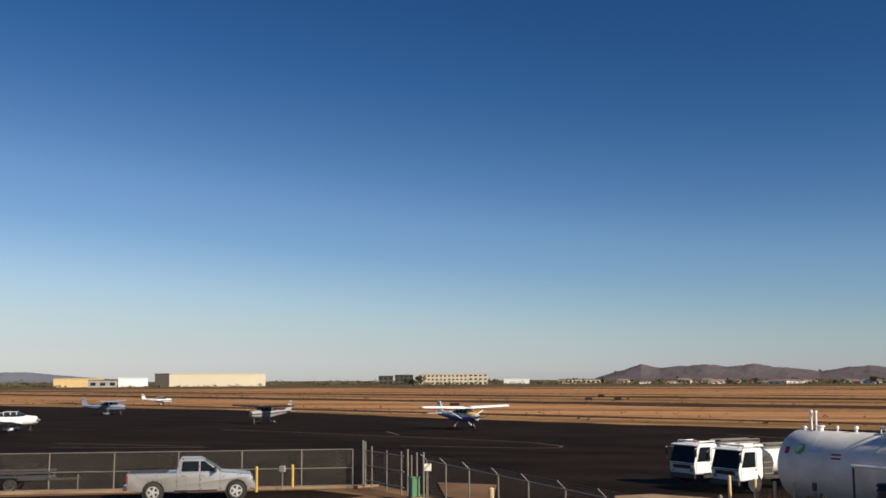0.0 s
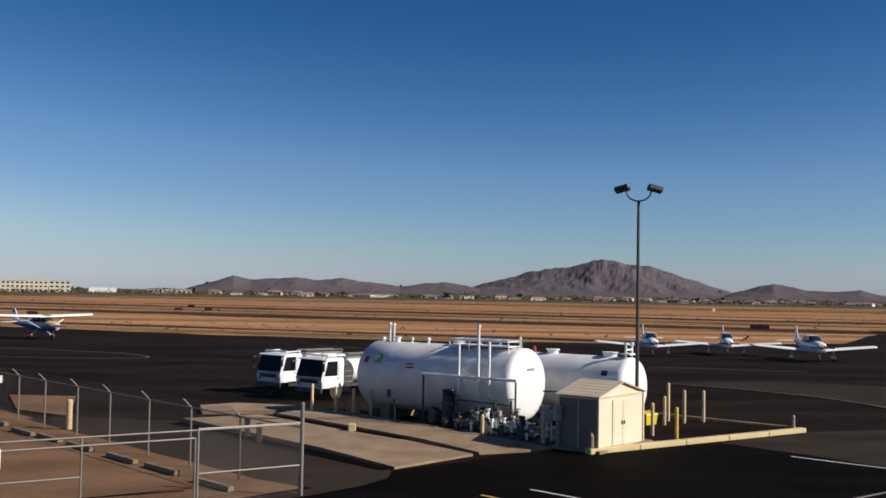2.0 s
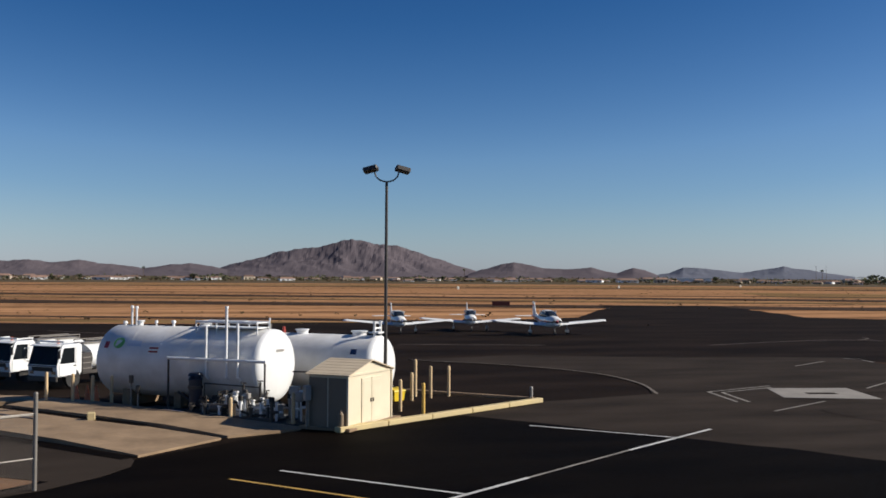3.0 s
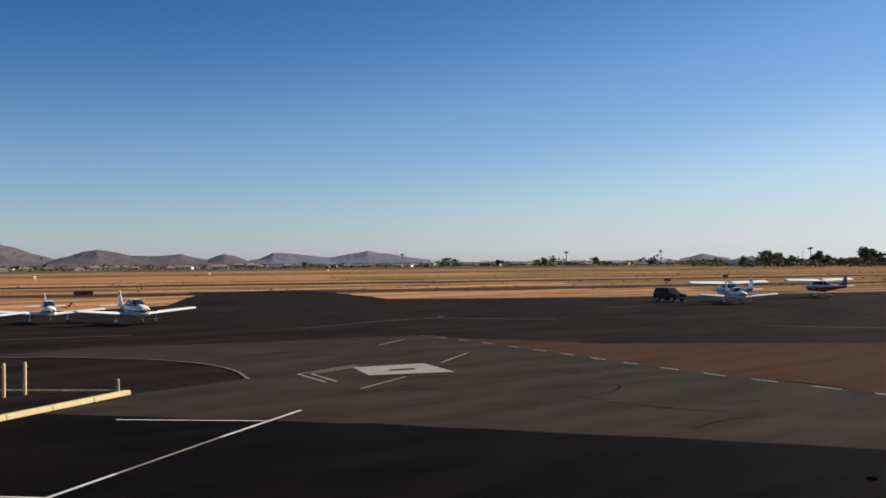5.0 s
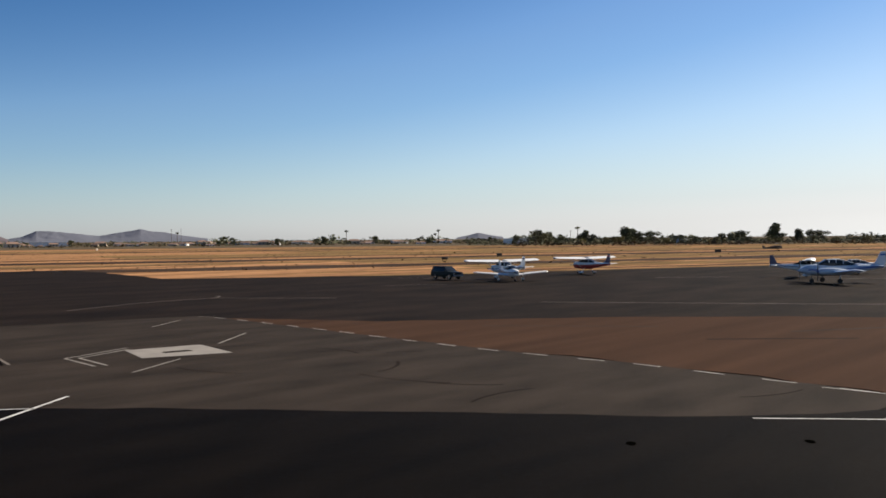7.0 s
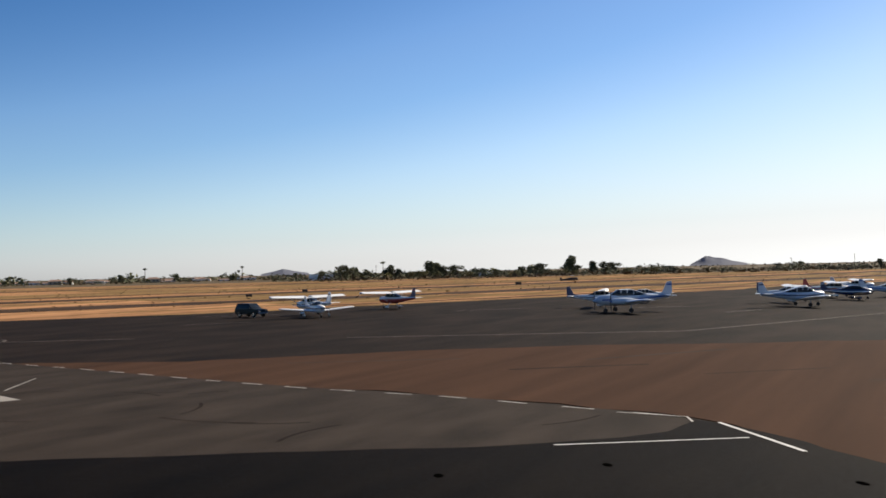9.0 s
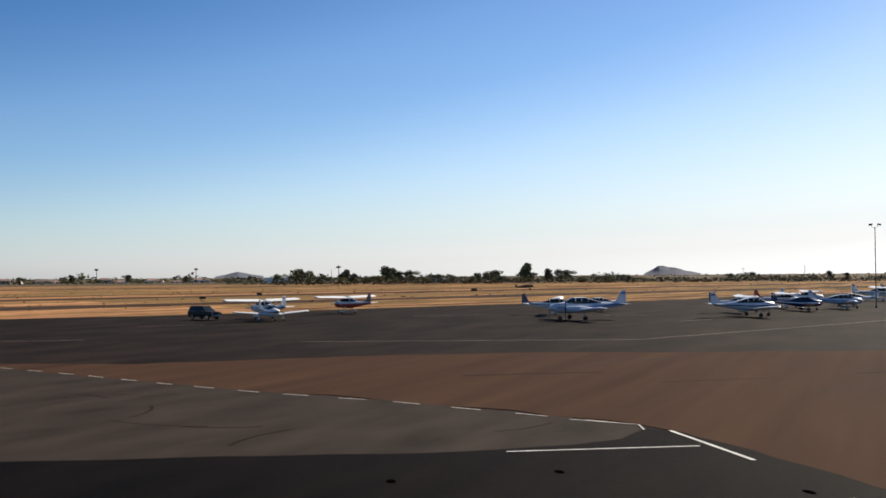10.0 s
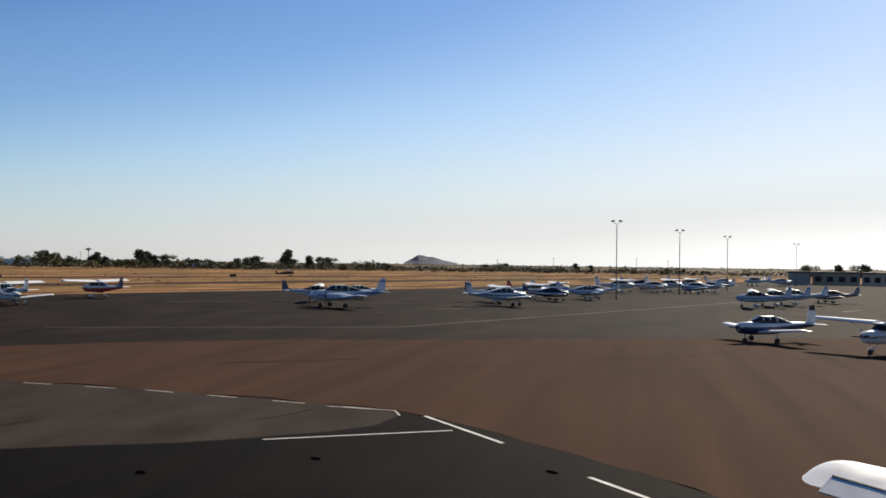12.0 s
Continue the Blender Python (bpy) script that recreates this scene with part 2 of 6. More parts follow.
def box(bm, size, at, rot=None, bevel=0.0):
    r = bmesh.ops.create_cube(bm, size=1.0)
    m = Matrix.Translation(at) @ (rot or Matrix()) @ Matrix.Diagonal((*size, 1))
    bmesh.ops.transform(bm, matrix=m, verts=r["verts"])
    if bevel:
        edges = list({e for v in r["verts"] for e in v.link_edges})
        bmesh.ops.bevel(bm, geom=edges, offset=bevel, segments=1, affect="EDGES", profile=0.5)
    return bm


def tube(bm, a, b, r, r2=None, seg=10):
    a, b = Vector(a), Vector(b)
    d = b - a
    res = bmesh.ops.create_cone(bm, cap_ends=True, segments=seg, radius1=r, radius2=r if r2 is None else r2, depth=d.length)
    m = Matrix.Translation((a + b) / 2) @ d.to_track_quat("Z", "Y").to_matrix().to_4x4()
    bmesh.ops.transform(bm, matrix=m, verts=res["verts"])
    return bm


def loft(bm, rings, close=True, caps=True):
    """Skins a row of rings, each a list of points of the same count."""
    vs = [[bm.verts.new(p) for p in ring] for ring in rings]
    n = len(vs[0])
    for a, b in zip(vs, vs[1:]):
        for i in range(n if close else n - 1):
            bm.faces.new((a[i], a[(i + 1) % n], b[(i + 1) % n], b[i]))
    if caps:
        bm.faces.new(vs[0])
        bm.faces.new(vs[-1])
    return bm


def sweep(bm, pts, r, seg=8):
    """One bent pipe through the points given."""
    P = [Vector(p) for p in pts]
    rings = []
    for i, p in enumerate(P):
        q = (P[min(i + 1, len(P) - 1)] - P[max(i - 1, 0)]).to_track_quat("Z", "Y")
        rings.append([p + q @ Vector((r * math.cos(2 * math.pi * k / seg), r * math.sin(2 * math.pi * k / seg), 0)) for k in range(seg)])
    return loft(bm, rings)


def oval(x, w, h, z, n=14, sq=2.4):
    """A rounded section across x, w wide and h high about height z."""
    pts = []
    for i in range(n):
        a = 2 * math.pi * (i + 0.5) / n
        c, s = math.cos(a), math.sin(a)
        pts.append((x, w / 2 * math.copysign(abs(c) ** (2 / sq), c), z + h / 2 * math.copysign(abs(s) ** (2 / sq), s)))
    return pts


def plate(points, z, thick):
    """A flat slab with the outline given, its top at z."""
    bm = bmesh.new()
    top = [bm.verts.new((x, y, z)) for x, y in points]
    low = [bm.verts.new((x, y, z - thick)) for x, y in points]
    n = len(points)
    bm.faces.new(top)
    bm.faces.new(low[::-1])
    for i in range(n):
        bm.faces.new((top[i], low[i], low[(i + 1) % n], top[(i + 1) % n]))
    return bm


def ramp(points, low):
    """A slab whose top corners have heights of their own: (x, y, z), its underside at low."""
    bm = bmesh.new()
    top = [bm.verts.new(p) for p in points]
    base = [bm.verts.new((p[0], p[1], low)) for p in points]
    n = len(points)
    bmesh.ops.triangulate(bm, faces=[bm.faces.new(top)])
    bm.faces.new(base[::-1])
    for i in range(n):
        bm.faces.new((top[i], base[i], base[(i + 1) % n], top[(i + 1) % n]))
    return bm


def ragged(points, step=1.2, amp=0.22):
    """An outline cut into short steps and worn unevenly; the same spot always wears the same way."""
    out = []
    for (ax, ay), (bx, by) in zip(points, points[1:] + points[:1]):
        n = min(80, max(1, int(math.hypot(bx - ax, by - ay) / step)))
        for i in range(n):
            x, y = ax + (bx - ax) * i / n, ay + (by - ay) * i / n
            w = noise.noise_vector(Vector((x * 0.45, y * 0.45, 0.0))) * amp + noise.noise_vector(Vector((x * 1.7, y * 1.7, 5.0))) * amp * 0.5
            out.append((x + w.x, y + w.y))
    return out


def heading(x, y, deg, z=0.0):
    """A pose whose +x axis points along a compass heading, clockwise from +y."""
    return pose(x, y, z, 0, 0, 90 - deg)


def B():
    return bmesh.new()


# ---- ground ----
bm = B()
bmesh.ops.create_circle(bm, cap_ends=True, segments=96, radius=4900)
for v in bm.verts:
    v.co.z = -0.10
ground = tagged(part("ground", bm, "desert"), "dry tan desert ground reaching the horizon", "ground", kind="structure")

bm = B()
rings_ = [[(r * math.sin(2 * math.pi * k / 120), r * math.cos(2 * math.pi * k / 120), 0.0 if r < 1300 else 0.5) for k in range(120)] for r in (730, 1600, 2600, 4890)]
loft(bm, rings_, caps=False)
tagged(part("far_field", bm, "scrub"), "dull olive scrubland beyond the airfield", "ground", kind="structure")

apron = tagged(part("apron", plate(ragged([(-420, 330), (-168, 200), (-99, 178), (-55, 151), (-17, 129), (11, 120), (40, 119), (62, 127), (84, 160), (96, 185),
                                    (118, 176), (104, 140), (96, 122), (114, 104), (132, 92), (157, 81), (192, 64), (215, 46), (262, 30), (420, -50), (420, -130), (100, -130), (-90, -130), (-420, 20)], 6.0, 2.2),
                                   -0.06, 0.3), "apron"), "dark weathered asphalt aircraft apron with faded markings", "apron", kind="structure")
brown = tagged(part("old_pavement", plate(ragged([(47.5, 52), (45.6, 44), (44.2, 37), (42.3, 28), (41.2, 20), (38.6, 10), (37.4, 8.4), (34.4, 4.8), (28, -0.5), (15, -10), (0, -40), (60, -80), (110, -60),
                                           (88, -20), (78, 4), (73.5, 14), (70.5, 23), (64, 33), (53.5, 44), (51, 52), (49, 56)], 2.0, 0.7), -0.035, 0.1), "old_asphalt"),
               "reddish brown old asphalt with streaky stains", "pavement", kind="structure")
slab = tagged(part("grey_pavement", plate(ragged([(13.2, 38.6), (18.4, 41.8), (25.3, 43.2), (27.3, 48), (27.6, 54), (24.6, 60.2), (20, 65.5), (28.8, 67), (36, 63.4), (50, 59.4), (49, 55), (46.2, 43.8), (44.0, 35), (42.2, 27.7), (41.1, 20),
                                           (38.4, 10.5), (37.4, 8.6), (36.4, 8.15), (34.2, 8.3), (32.4, 9.4), (29.3, 13.3), (25.9, 19.9), (21.3, 28.0), (14.6, 37.8)]), -0.02, 0.1), "slab"),
              "grey worn asphalt strip beside the black pavement", "pavement", kind="structure")
sealed = tagged(part("black_pavement", plate(ragged([(-24, 8.5), (-5.3, 25.3), (1.3, 32.1), (7.6, 36.9), (13.4, 39.2), (14.6, 37.8), (21.3, 28.0), (25.9, 19.9), (29.3, 13.3), (32.4, 9.4), (34.2, 8.3), (36.4, 8.15), (37.0, 8.3), (35.9, 6.6), (34.4, 4.8), (28, -0.5), (15, -10),
                                              (0, -40), (-60, -40)]), 0.0, 0.15), "sealed"), "fresh black sealed asphalt with white lines", "pavement", kind="structure")
lot = tagged(part("parking_lot", plate([(-24, 8.5), (-5.3, 25.3), (-1.0, 29.3), (-3.2, 31.8), (-15.8, 48.0), (-19.8, 52), (-27, 48.6), (-70, 27), (-70, -20), (-40, -20)], -0.01, 0.12), "lot"),
             "brown sun-bleached asphalt parking lot behind the fence", "parking lot", kind="structure")


tagged(part("grey_pavement", plate(ragged([(-3.6, 26.9), (-2.4, 27.4), (-1.1, 28.2), (0.3, 29.6), (1.1, 30.9), (1.3, 32.0), (0.9, 33.4), (-7.2, 44.0), (-12.0, 45.2), (-13.4, 44.4), (-2.6, 30.6), (-1.0, 29.3)], 0.8, 0.1), 0.005, 0.05), "slab"),
       "grey worn asphalt between the fence and the loading islands", "pavement", kind="structure")


def strip(off, wide, a, b, z, wear=1.0):
    """A strip parallel with the apron's far edge, its borders eaten into by sand and weeds."""
    e, n = Vector((0.899, -0.438)), Vector((0.438, 0.899))
    k = max(8, int((b - a) / 9))
    near, far = [], []
    for i in range(k + 1):
        u = a + (b - a) * i / k
        p, q = (noise.fractal(Vector((u / 45, off + v, 0)), 0.7, 2.1, 5) * (1.2 + 0.22 * wide) * wear for v in (0.0, 31.7))
        near.append(tuple(e * u + n * (off - wide / 2 + p)))
        far.append(tuple(e * u + n * (off + wide / 2 + q)))
    bm = bmesh.new()
    rows = [[bm.verts.new((*p, z)) for p in side] for side in (near, far)]
    low = [[bm.verts.new((*p, z - 0.05)) for p in side] for side in (near, far)]
    for i in range(k):
        bm.faces.new((rows[0][i], rows[0][i + 1], rows[1][i + 1], rows[1][i]))
        bm.faces.new((low[0][i], low[0][i + 1], rows[0][i + 1], rows[0][i]))
        bm.faces.new((low[1][i], low[1][i + 1], rows[1][i + 1], rows[1][i]))
    return bm


for off, wide, a, b in ((128, 6, -260, 12), (198, 21, -700, 900), (152, 4, 90, 420), (233, 4, -500, 60), (272, 24, -1200, 1400), (318, 9, -900, 500), (505, 30, -900, 1400)):
    tagged(part("taxiway", strip(off, wide, a, b, -0.07), "taxiway"), "dark asphalt taxiway strip across the desert", "taxiway", kind="structure")
for i, (off, wide, a, b) in enumerate(((118.5, 5, -260, 20), (143, 6, 60, 260), (240, 14, -600, 90), (174, 20, 96, 900), (163, 5, 60, 420), (236, 42, 95, 1100), (352, 74, 60, 1300), (446, 66, 150, 1300), (580, 70, -300, 1400))):
    tagged(part("grass_verge", strip(off, wide, a, b, -0.08 - 0.0005 * i, 1.6), "dry_grass"), "dry yellow grass verge beside the pavement", "verge", kind="structure")


def line(pts, wide, mat, parent, z=0.004, closed=False):
    """A painted stripe along a polyline."""
    bm = B()
    for _ in range(2 if 4 <= len(pts) <= 6 else 0):
        pts = [pts[0]] + [along(a, b, f) for a, b in zip(pts, pts[1:]) for f in (0.25, 0.75)] + [pts[-1]]
    P = [Vector((*p, 0)) for p in pts]
    row = []
    for i, p in enumerate(P):
        d = ((P[min(i + 1, len(P) - 1)] - P[max(i - 1, 0)])).normalized()
        s = Vector((-d.y, d.x, 0)) * wide / 2
        row.append((bm.verts.new((p.x + s.x, p.y + s.y, z)), bm.verts.new((p.x - s.x, p.y - s.y, z))))
    for (a, b), (c, d) in zip(row, row[1:]):
        bm.faces.new((a, b, d, c))
    return part("painted_line", bm, mat, parent)


def along(a, b, s):
    return (a[0] + (b[0] - a[0]) * s, a[1] + (b[1] - a[1]) * s)


# bay lines on the black pavement
line([(15.4, 35.2), (19.2, 31.0)], 0.13, "line_white", sealed)
line([(21.4, 32.5), (16.3, 29.3)], 0.15, "line_white", sealed)
line([(16.3, 29.3), (11.4, 26.1)], 0.12, "line_worn", sealed)
line([(11.4, 26.1), (6.5, 22.9)], 0.15, "line_white", sealed)
line([(5.1, 29.1), (9.0, 24.6)], 0.12, "line_white", sealed)
line([(3.6, 28.3), (7.5, 23.6)], 0.12, "line_yellow", sealed)
line([(30.4, 11.0), (33.6, 5.6)], 0.13, "line_white", sealed)
line([(36.5, 7.1), (31.6, 3.7)], 0.15, "line_white", sealed)
line([(27.1, 0.9), (22.0, -2.6)], 0.15, "line_white", sealed)
for x, y in ((27.8, 8.5), (27.5, 1.9), (24.9, 12.3)):
    bm = B()
    bmesh.ops.create_circle(bm, cap_ends=True, segments=12, radius=0.28)
    bmesh.ops.transform(bm, matrix=pose(x, y, 0.003, 0, 0, 30) @ Matrix.Diagonal((1, 0.5, 1, 1)), verts=bm.verts)
    part("tar_patch", bm, "tar", sealed)
# broken edge line along the grey pavement
dash_row = [(49.4, 57.0), (47.8, 50.0), (45.8, 42.2), (43.7, 35.0), (41.9, 27.7), (40.8, 20.0), (37.6, 8.5)]
pos = []
for a, b in zip(dash_row, dash_row[1:]):
    d = math.hypot(b[0] - a[0], b[1] - a[1])
    k = 0.0
    while k < d:
        pos.append(along(a, b, k / d))
        k += 0.25
for i in range(0, len(pos) - 6, 13):
    line([pos[i], pos[min(i + 6, len(pos) - 1)]], 0.12, "line_dash", slab, -0.012)
line([(38.0, 11.2), (37.55, 8.45), (36.4, 8.0)], 0.1, "line_dash", slab, 0.004)
# ---- helicopter pad marks ----
sq = [(32.1, 43.8), (36.1, 42.8), (34.4, 38.4), (30.4, 40.2)]
bm = plate(sq, -0.012, 0.02)
pad = tagged(part("landing_square", bm, "pad_pale"), "pale painted square with a dark bar on grey pavement", "ground marking", kind="structure")
part("dark_bar", plate([(32.6, 41.6), (34.0, 41.2), (33.8, 40.6), (32.4, 41.0)], -0.006, 0.005), "apron", pad)
line([(27.3, 39.4), (28.3, 43.2), (33.0, 44.8)], 0.16, "line_worn", slab, -0.014)
line([(27.8, 39.2), (28.8, 42.8), (32.6, 44.1)], 0.16, "line_worn", slab, -0.014)
for pts in ([(26.9, 36.2), (31.3, 38.5)], [(37.0, 42.4), (42.1, 45.8)], [(41.9, 54.3), (46.4, 57.1)], [(49.2, 58.6), (50.2, 57.9)]):
    line(pts, 0.13, "line_worn", slab, -0.014)
line([(48.4, 73.5), (60.3, 77.1), (66.0, 76.3), (68.3, 77.8), (68.9, 79.4)], 0.2, "line_tan", apron, -0.05)
line([(25.5, 43.2), (27.4, 48), (27.7, 54), (24.7, 60.2), (20, 65)], 0.16, "line_tan", slab, -0.014)
# faded lines on the apron
for pts in ([(23.6, 80.6), (34.9, 76.7)], [(-60, 107), (-22.5, 92.3), (-17.5, 88), (-15.9, 84.5), (-18.5, 83), (-30, 84)], [(-58, 74.5), (-45, 78)], [(-46, 79), (-62, 80)],
            [(66, 76.5), (72, 66)], [(93.6, 78), (99.5, 73.3)], [(87, 19.5), (115, 6.7), (168, -17), (240, -48)], [(76, 46), (87, 19.5)], [(121.4, 22.5), (128, 19.4)],
            [(139, -27), (146, -31)], [(-40, 107), (-36, 100)], [(-4, 108), (2, 101)], [(3, 107), (9, 100)], [(11, 112), (16, 104)], [(112, 92), (118, 82)], [(128, 60), (135, 52)], [(133, 40), (139, 30)]):
    line(pts, 0.22, "line_tan", apron, -0.05)
# tyre marks and streaks on the pavements
mark = random.Random(11)
for k in range(16):
    a = mark.uniform(0, 6.28)
    cx, cy, r = mark.uniform(27, 40), mark.uniform(14, 36), mark.uniform(2.5, 9)
    pts = [(cx + r * math.cos(a + q * 0.09), cy + r * math.sin(a + q * 0.09)) for q in range(9)]
    if all(28 < px < 40 and (px - 14) * 1.48 + (py - 38) > 2 for px, py in pts):
        line(pts, 0.16, "apron", slab, -0.0155 - 0.0001 * k)
for k in range(34):
    cx, cy = mark.uniform(46, 84), mark.uniform(-26, 40)
    d = radians(mark.gauss(140, 8))
    n = mark.uniform(3, 12)
    if cx > 50 + max(0, -cy) * 0.2 and cx < 72 - cy * 0.45:
        line([(cx, cy), (cx + n * math.sin(d) * 0.5, cy + n * math.cos(d) * 0.5 + 0.1), (cx + n * math.sin(d), cy + n * math.cos(d))], mark.uniform(0.15, 0.5), mark.choice(("slab", "slab", "apron")), brown, -0.03 + 0.0001 * k)
# ---- fuel pad ----
bm = plate([(8.2, 35.6), (18.5, 41.6), (13.6, 47.2), (-0.2, 49.5), (-2.4, 47.5), (4.6, 39.2)], 0.02, 0.2)
fuel_pad = tagged(part("fuel_pad", bm, "apron"), "dark stained pavement pad under the fuel tanks", "pad", kind="structure")


def kerb_beam(a, b, wide, high, mat, label, z=0.0):
    a, b = Vector((*a, z)), Vector((*b, z))
    d = b - a
    n = max(2, int(d.length / 2.2))
    k = thing("kerb", heading(a.x, a.y, math.degrees(math.atan2(d.x, d.y)), z), label, "kerb", kind="structure")
    for i in range(n):
        bm = box(B(), (d.length / n - 0.012, wide, high), (d.length * (i + 0.5) / n, 0, high / 2), bevel=0.025)
        part("kerb_piece", bm, mat, k)
    return k


kerb_beam((8.2, 35.45), (18.7, 41.55), 0.32, 0.2, "kerb_yellow", "faded yellow painted concrete kerb of the fuel pad")
kerb_beam((18.6, 42.1), (13.6, 47.4), 0.22, 0.16, "concrete", "grey concrete kerb of the fuel pad")

# ---- storage tanks ----


def storage_tank(name, x, y, deg, length, r, zc, label, group):
    """A horizontal steel tank; +x points to the near dished end."""
    t = thing(name, heading(x, y, deg), label, "storage tank", group)
    bm, n = B(), 40
    prof = [(-length, 0.0), (-length + 0.002, r * 0.35), (-length + 0.06, r * 0.75), (-length + 0.16, r * 0.94), (-length + 0.3, r)]
    prof += [(-length + 0.3 + (length - 0.6) * i / 4, r) for i in range(1, 4)] + [(-0.3, r)]
    rings = [[(px, pr * math.cos(2 * math.pi * k / n), zc + pr * math.sin(2 * math.pi * k / n)) for k in range(n)] for px, pr in prof[1:]]
    loft(bm, rings)
    part("shell", bm, "tank_white", t, smooth=50)
    for i in range(1, 5):
        px = -0.3 - (length - 0.6) * i / 5
        bm = B()
        loft(bm, [[(px + dx, (r + dr) * math.cos(2 * math.pi * k / n), zc + (r + dr) * math.sin(2 * math.pi * k / n)) for k in range(n)] for dx, dr in ((-0.03, 0.0), (-0.012, 0.004), (0.012, 0.004), (0.03, 0.0))], caps=False)
        part("weld_seam", bm, "tank_white", t, smooth=60)
    bm = B()
    prof = [(-0.3, r * 0.999), (-0.2, r * 0.99), (-0.12, r * 0.955), (-0.05, r * 0.88), (0.0, r * 0.75), (0.05, r * 0.45), (0.065, r * 0.02)]
    rings = [[(px, pr * math.cos(2 * math.pi * k / n), zc + pr * math.sin(2 * math.pi * k / n)) for k in range(n)] for px, pr in prof]
    loft(bm, rings)
    # brighter white than the shell: the cap's sun glare is in its paint
    part("end_cap", bm, "white", t, smooth=50)
    for sx in (-length * 0.82, -length * 0.5, -length * 0.15):
        bm = box(B(), (0.35, r * 1.5, zc - r * 0.78), (sx, 0, (zc - r * 0.78) / 2), bevel=0.02)
        part("saddle", bm, "concrete", t)
    return t


T1Z, T1R = 1.86, 1.47
tank1 = storage_tank("fuel_tank", 7.17, 41.45, 132, 8.25, T1R, T1Z, "white cylindrical steel fuel storage tank with vent pipes", "fuel tanks")
tank2 = storage_tank("fuel_tank", 11.68, 41.8, 132, 8.6, 1.27, 1.72, "smaller white cylindrical steel fuel tank beside the shed", "fuel tanks")


def manhole(t, x, zt, r=0.3):
    bm = tube(B(), (x, 0, zt - 0.05), (x, 0, zt + 0.16), r, seg=18)
    tube(bm, (x, 0, zt + 0.16), (x, 0, zt + 0.2), r + 0.06, seg=18)
    part("manhole", bm, "white", t)


def vent(t, x, y, z0, z1, r=0.045, cap=True):
    bm = tube(B(), (x, y, z0), (x, y, z1), r)
    if cap:
        tube(bm, (x, y, z1), (x, y, z1 + 0.1), r * 1.9, r * 1.2)
    part("vent_pipe", bm, "white", t)


zt = T1Z + T1R
for x, r_ in ((-3.55, 0.24), (-6.95, 0.13)):
    manhole(tank1, x, zt, r_)
vent(tank1, -7.6, 0.25, zt - 0.2, zt + 0.72)
vent(tank1, -7.36, 0.25, zt - 0.1, zt + 0.7)
vent(tank1, -7.75, 0, zt - 0.2, zt + 0.06, 0.06)
vent(tank1, -6.1, 0, zt - 0.1, zt + 0.12, 0.04)
vent(tank1, -5.2, 0, zt - 0.1, zt + 0.14, 0.06)
vent(tank1, -0.45, 0, zt - 0.15, zt + 0.35, 0.03)
# stand pipes that rise past the near side of the tank, and the platform frame on top
for x, top, y in ((-1.42, 4.15, -T1R - 0.12), (-0.88, 3.6, -T1R - 0.14), (-2.4, 3.45, -T1R - 0.1)):
    bm = tube(B(), (x, y, 1.5), (x, y, top), 0.055)
    tube(bm, (x, y, 1.5), (x, y + 0.2, 1.35), 0.05)
    if top > 4:
        tube(bm, (x, y, top), (x, y, top + 0.12), 0.075)
    part("stand_pipe", bm, "white", tank1)
for yy in (-0.75, 0.1):
    part("platform_rail", tube(B(), (-3.5, yy, zt + 0.26), (-0.55, yy, zt + 0.26), 0.05), "white", tank1)
    for x in (-3.5, -2.5, -1.5, -0.55):
        part("rail_post", tube(B(), (x, yy, zt - 0.35), (x, yy, zt + 0.26), 0.03), "white", tank1)
for x in (-3.5, -2.5, -1.5, -0.55):
    part("cross_rail", tube(B(), (x, -0.75, zt + 0.26), (x, 0.1, zt + 0.26), 0.03), "white", tank1)
bm = box(B(), (2.9, 0.8, 0.05), (-2.0, -0.33, zt + 0.05))
part("platform", bm, "white", tank1)
# painted marks on the shaded side: a green disc, a grey bar for writing, a red and white notice


def side_mark(t, r, zc, x, ang, w, h, mat, name, round_=False):
    bm = B()
    if round_:
        pts = [(x + w / 2 * math.cos(2 * math.pi * k / 20), h / 2 * math.sin(2 * math.pi * k / 20)) for k in range(20)]
    else:
        pts = [(x - w / 2, -h / 2), (x + w / 2, -h / 2), (x + w / 2, 0), (x + w / 2, h / 2), (x - w / 2, h / 2), (x - w / 2, 0)]
    vs = []
    for px, s in pts:
        a = radians(ang) + s / r
        vs.append(bm.verts.new((px, -(r + 0.006) * math.cos(a), zc + (r + 0.006) * math.sin(a))))
    bm.faces.new(vs)
    return part(name, bm, mat, t)


side_mark(tank1, T1R, T1Z, -7.0, 32, 0.55, 0.5, "leaf_green", "round_emblem", True)
side_mark(tank1, T1R, T1Z, -6.2, 32, 0.7, 0.26, "pale_blue", "emblem_bar")
side_mark(tank1, T1R, T1Z, -7.6, 28, 0.22, 0.3, "red", "warning_plate")
side_mark(tank1, T1R, T1Z, -5.15, 22, 0.5, 0.34, "sign_white", "notice_plate")
side_mark(tank1, T1R, T1Z, -5.15, 25, 0.46, 0.08, "sign_red", "notice_bar")
side_mark(tank1, T1R, T1Z, -5.15, 19, 0.46, 0.08, "sign_red", "notice_bar")
side_mark(tank2, 1.27, 1.72, -0.9, 30, 0.28, 0.24, "navy", "emblem")
bm = box(B(), (0.01, 0.55, 0.1), (0.062, 0.0, T1Z + 0.62))
part("writing_bar", bm, "grey_paint", tank1)
manhole(tank2, -1.2, 2.97)
manhole(tank2, -4.0, 2.97, 0.25)
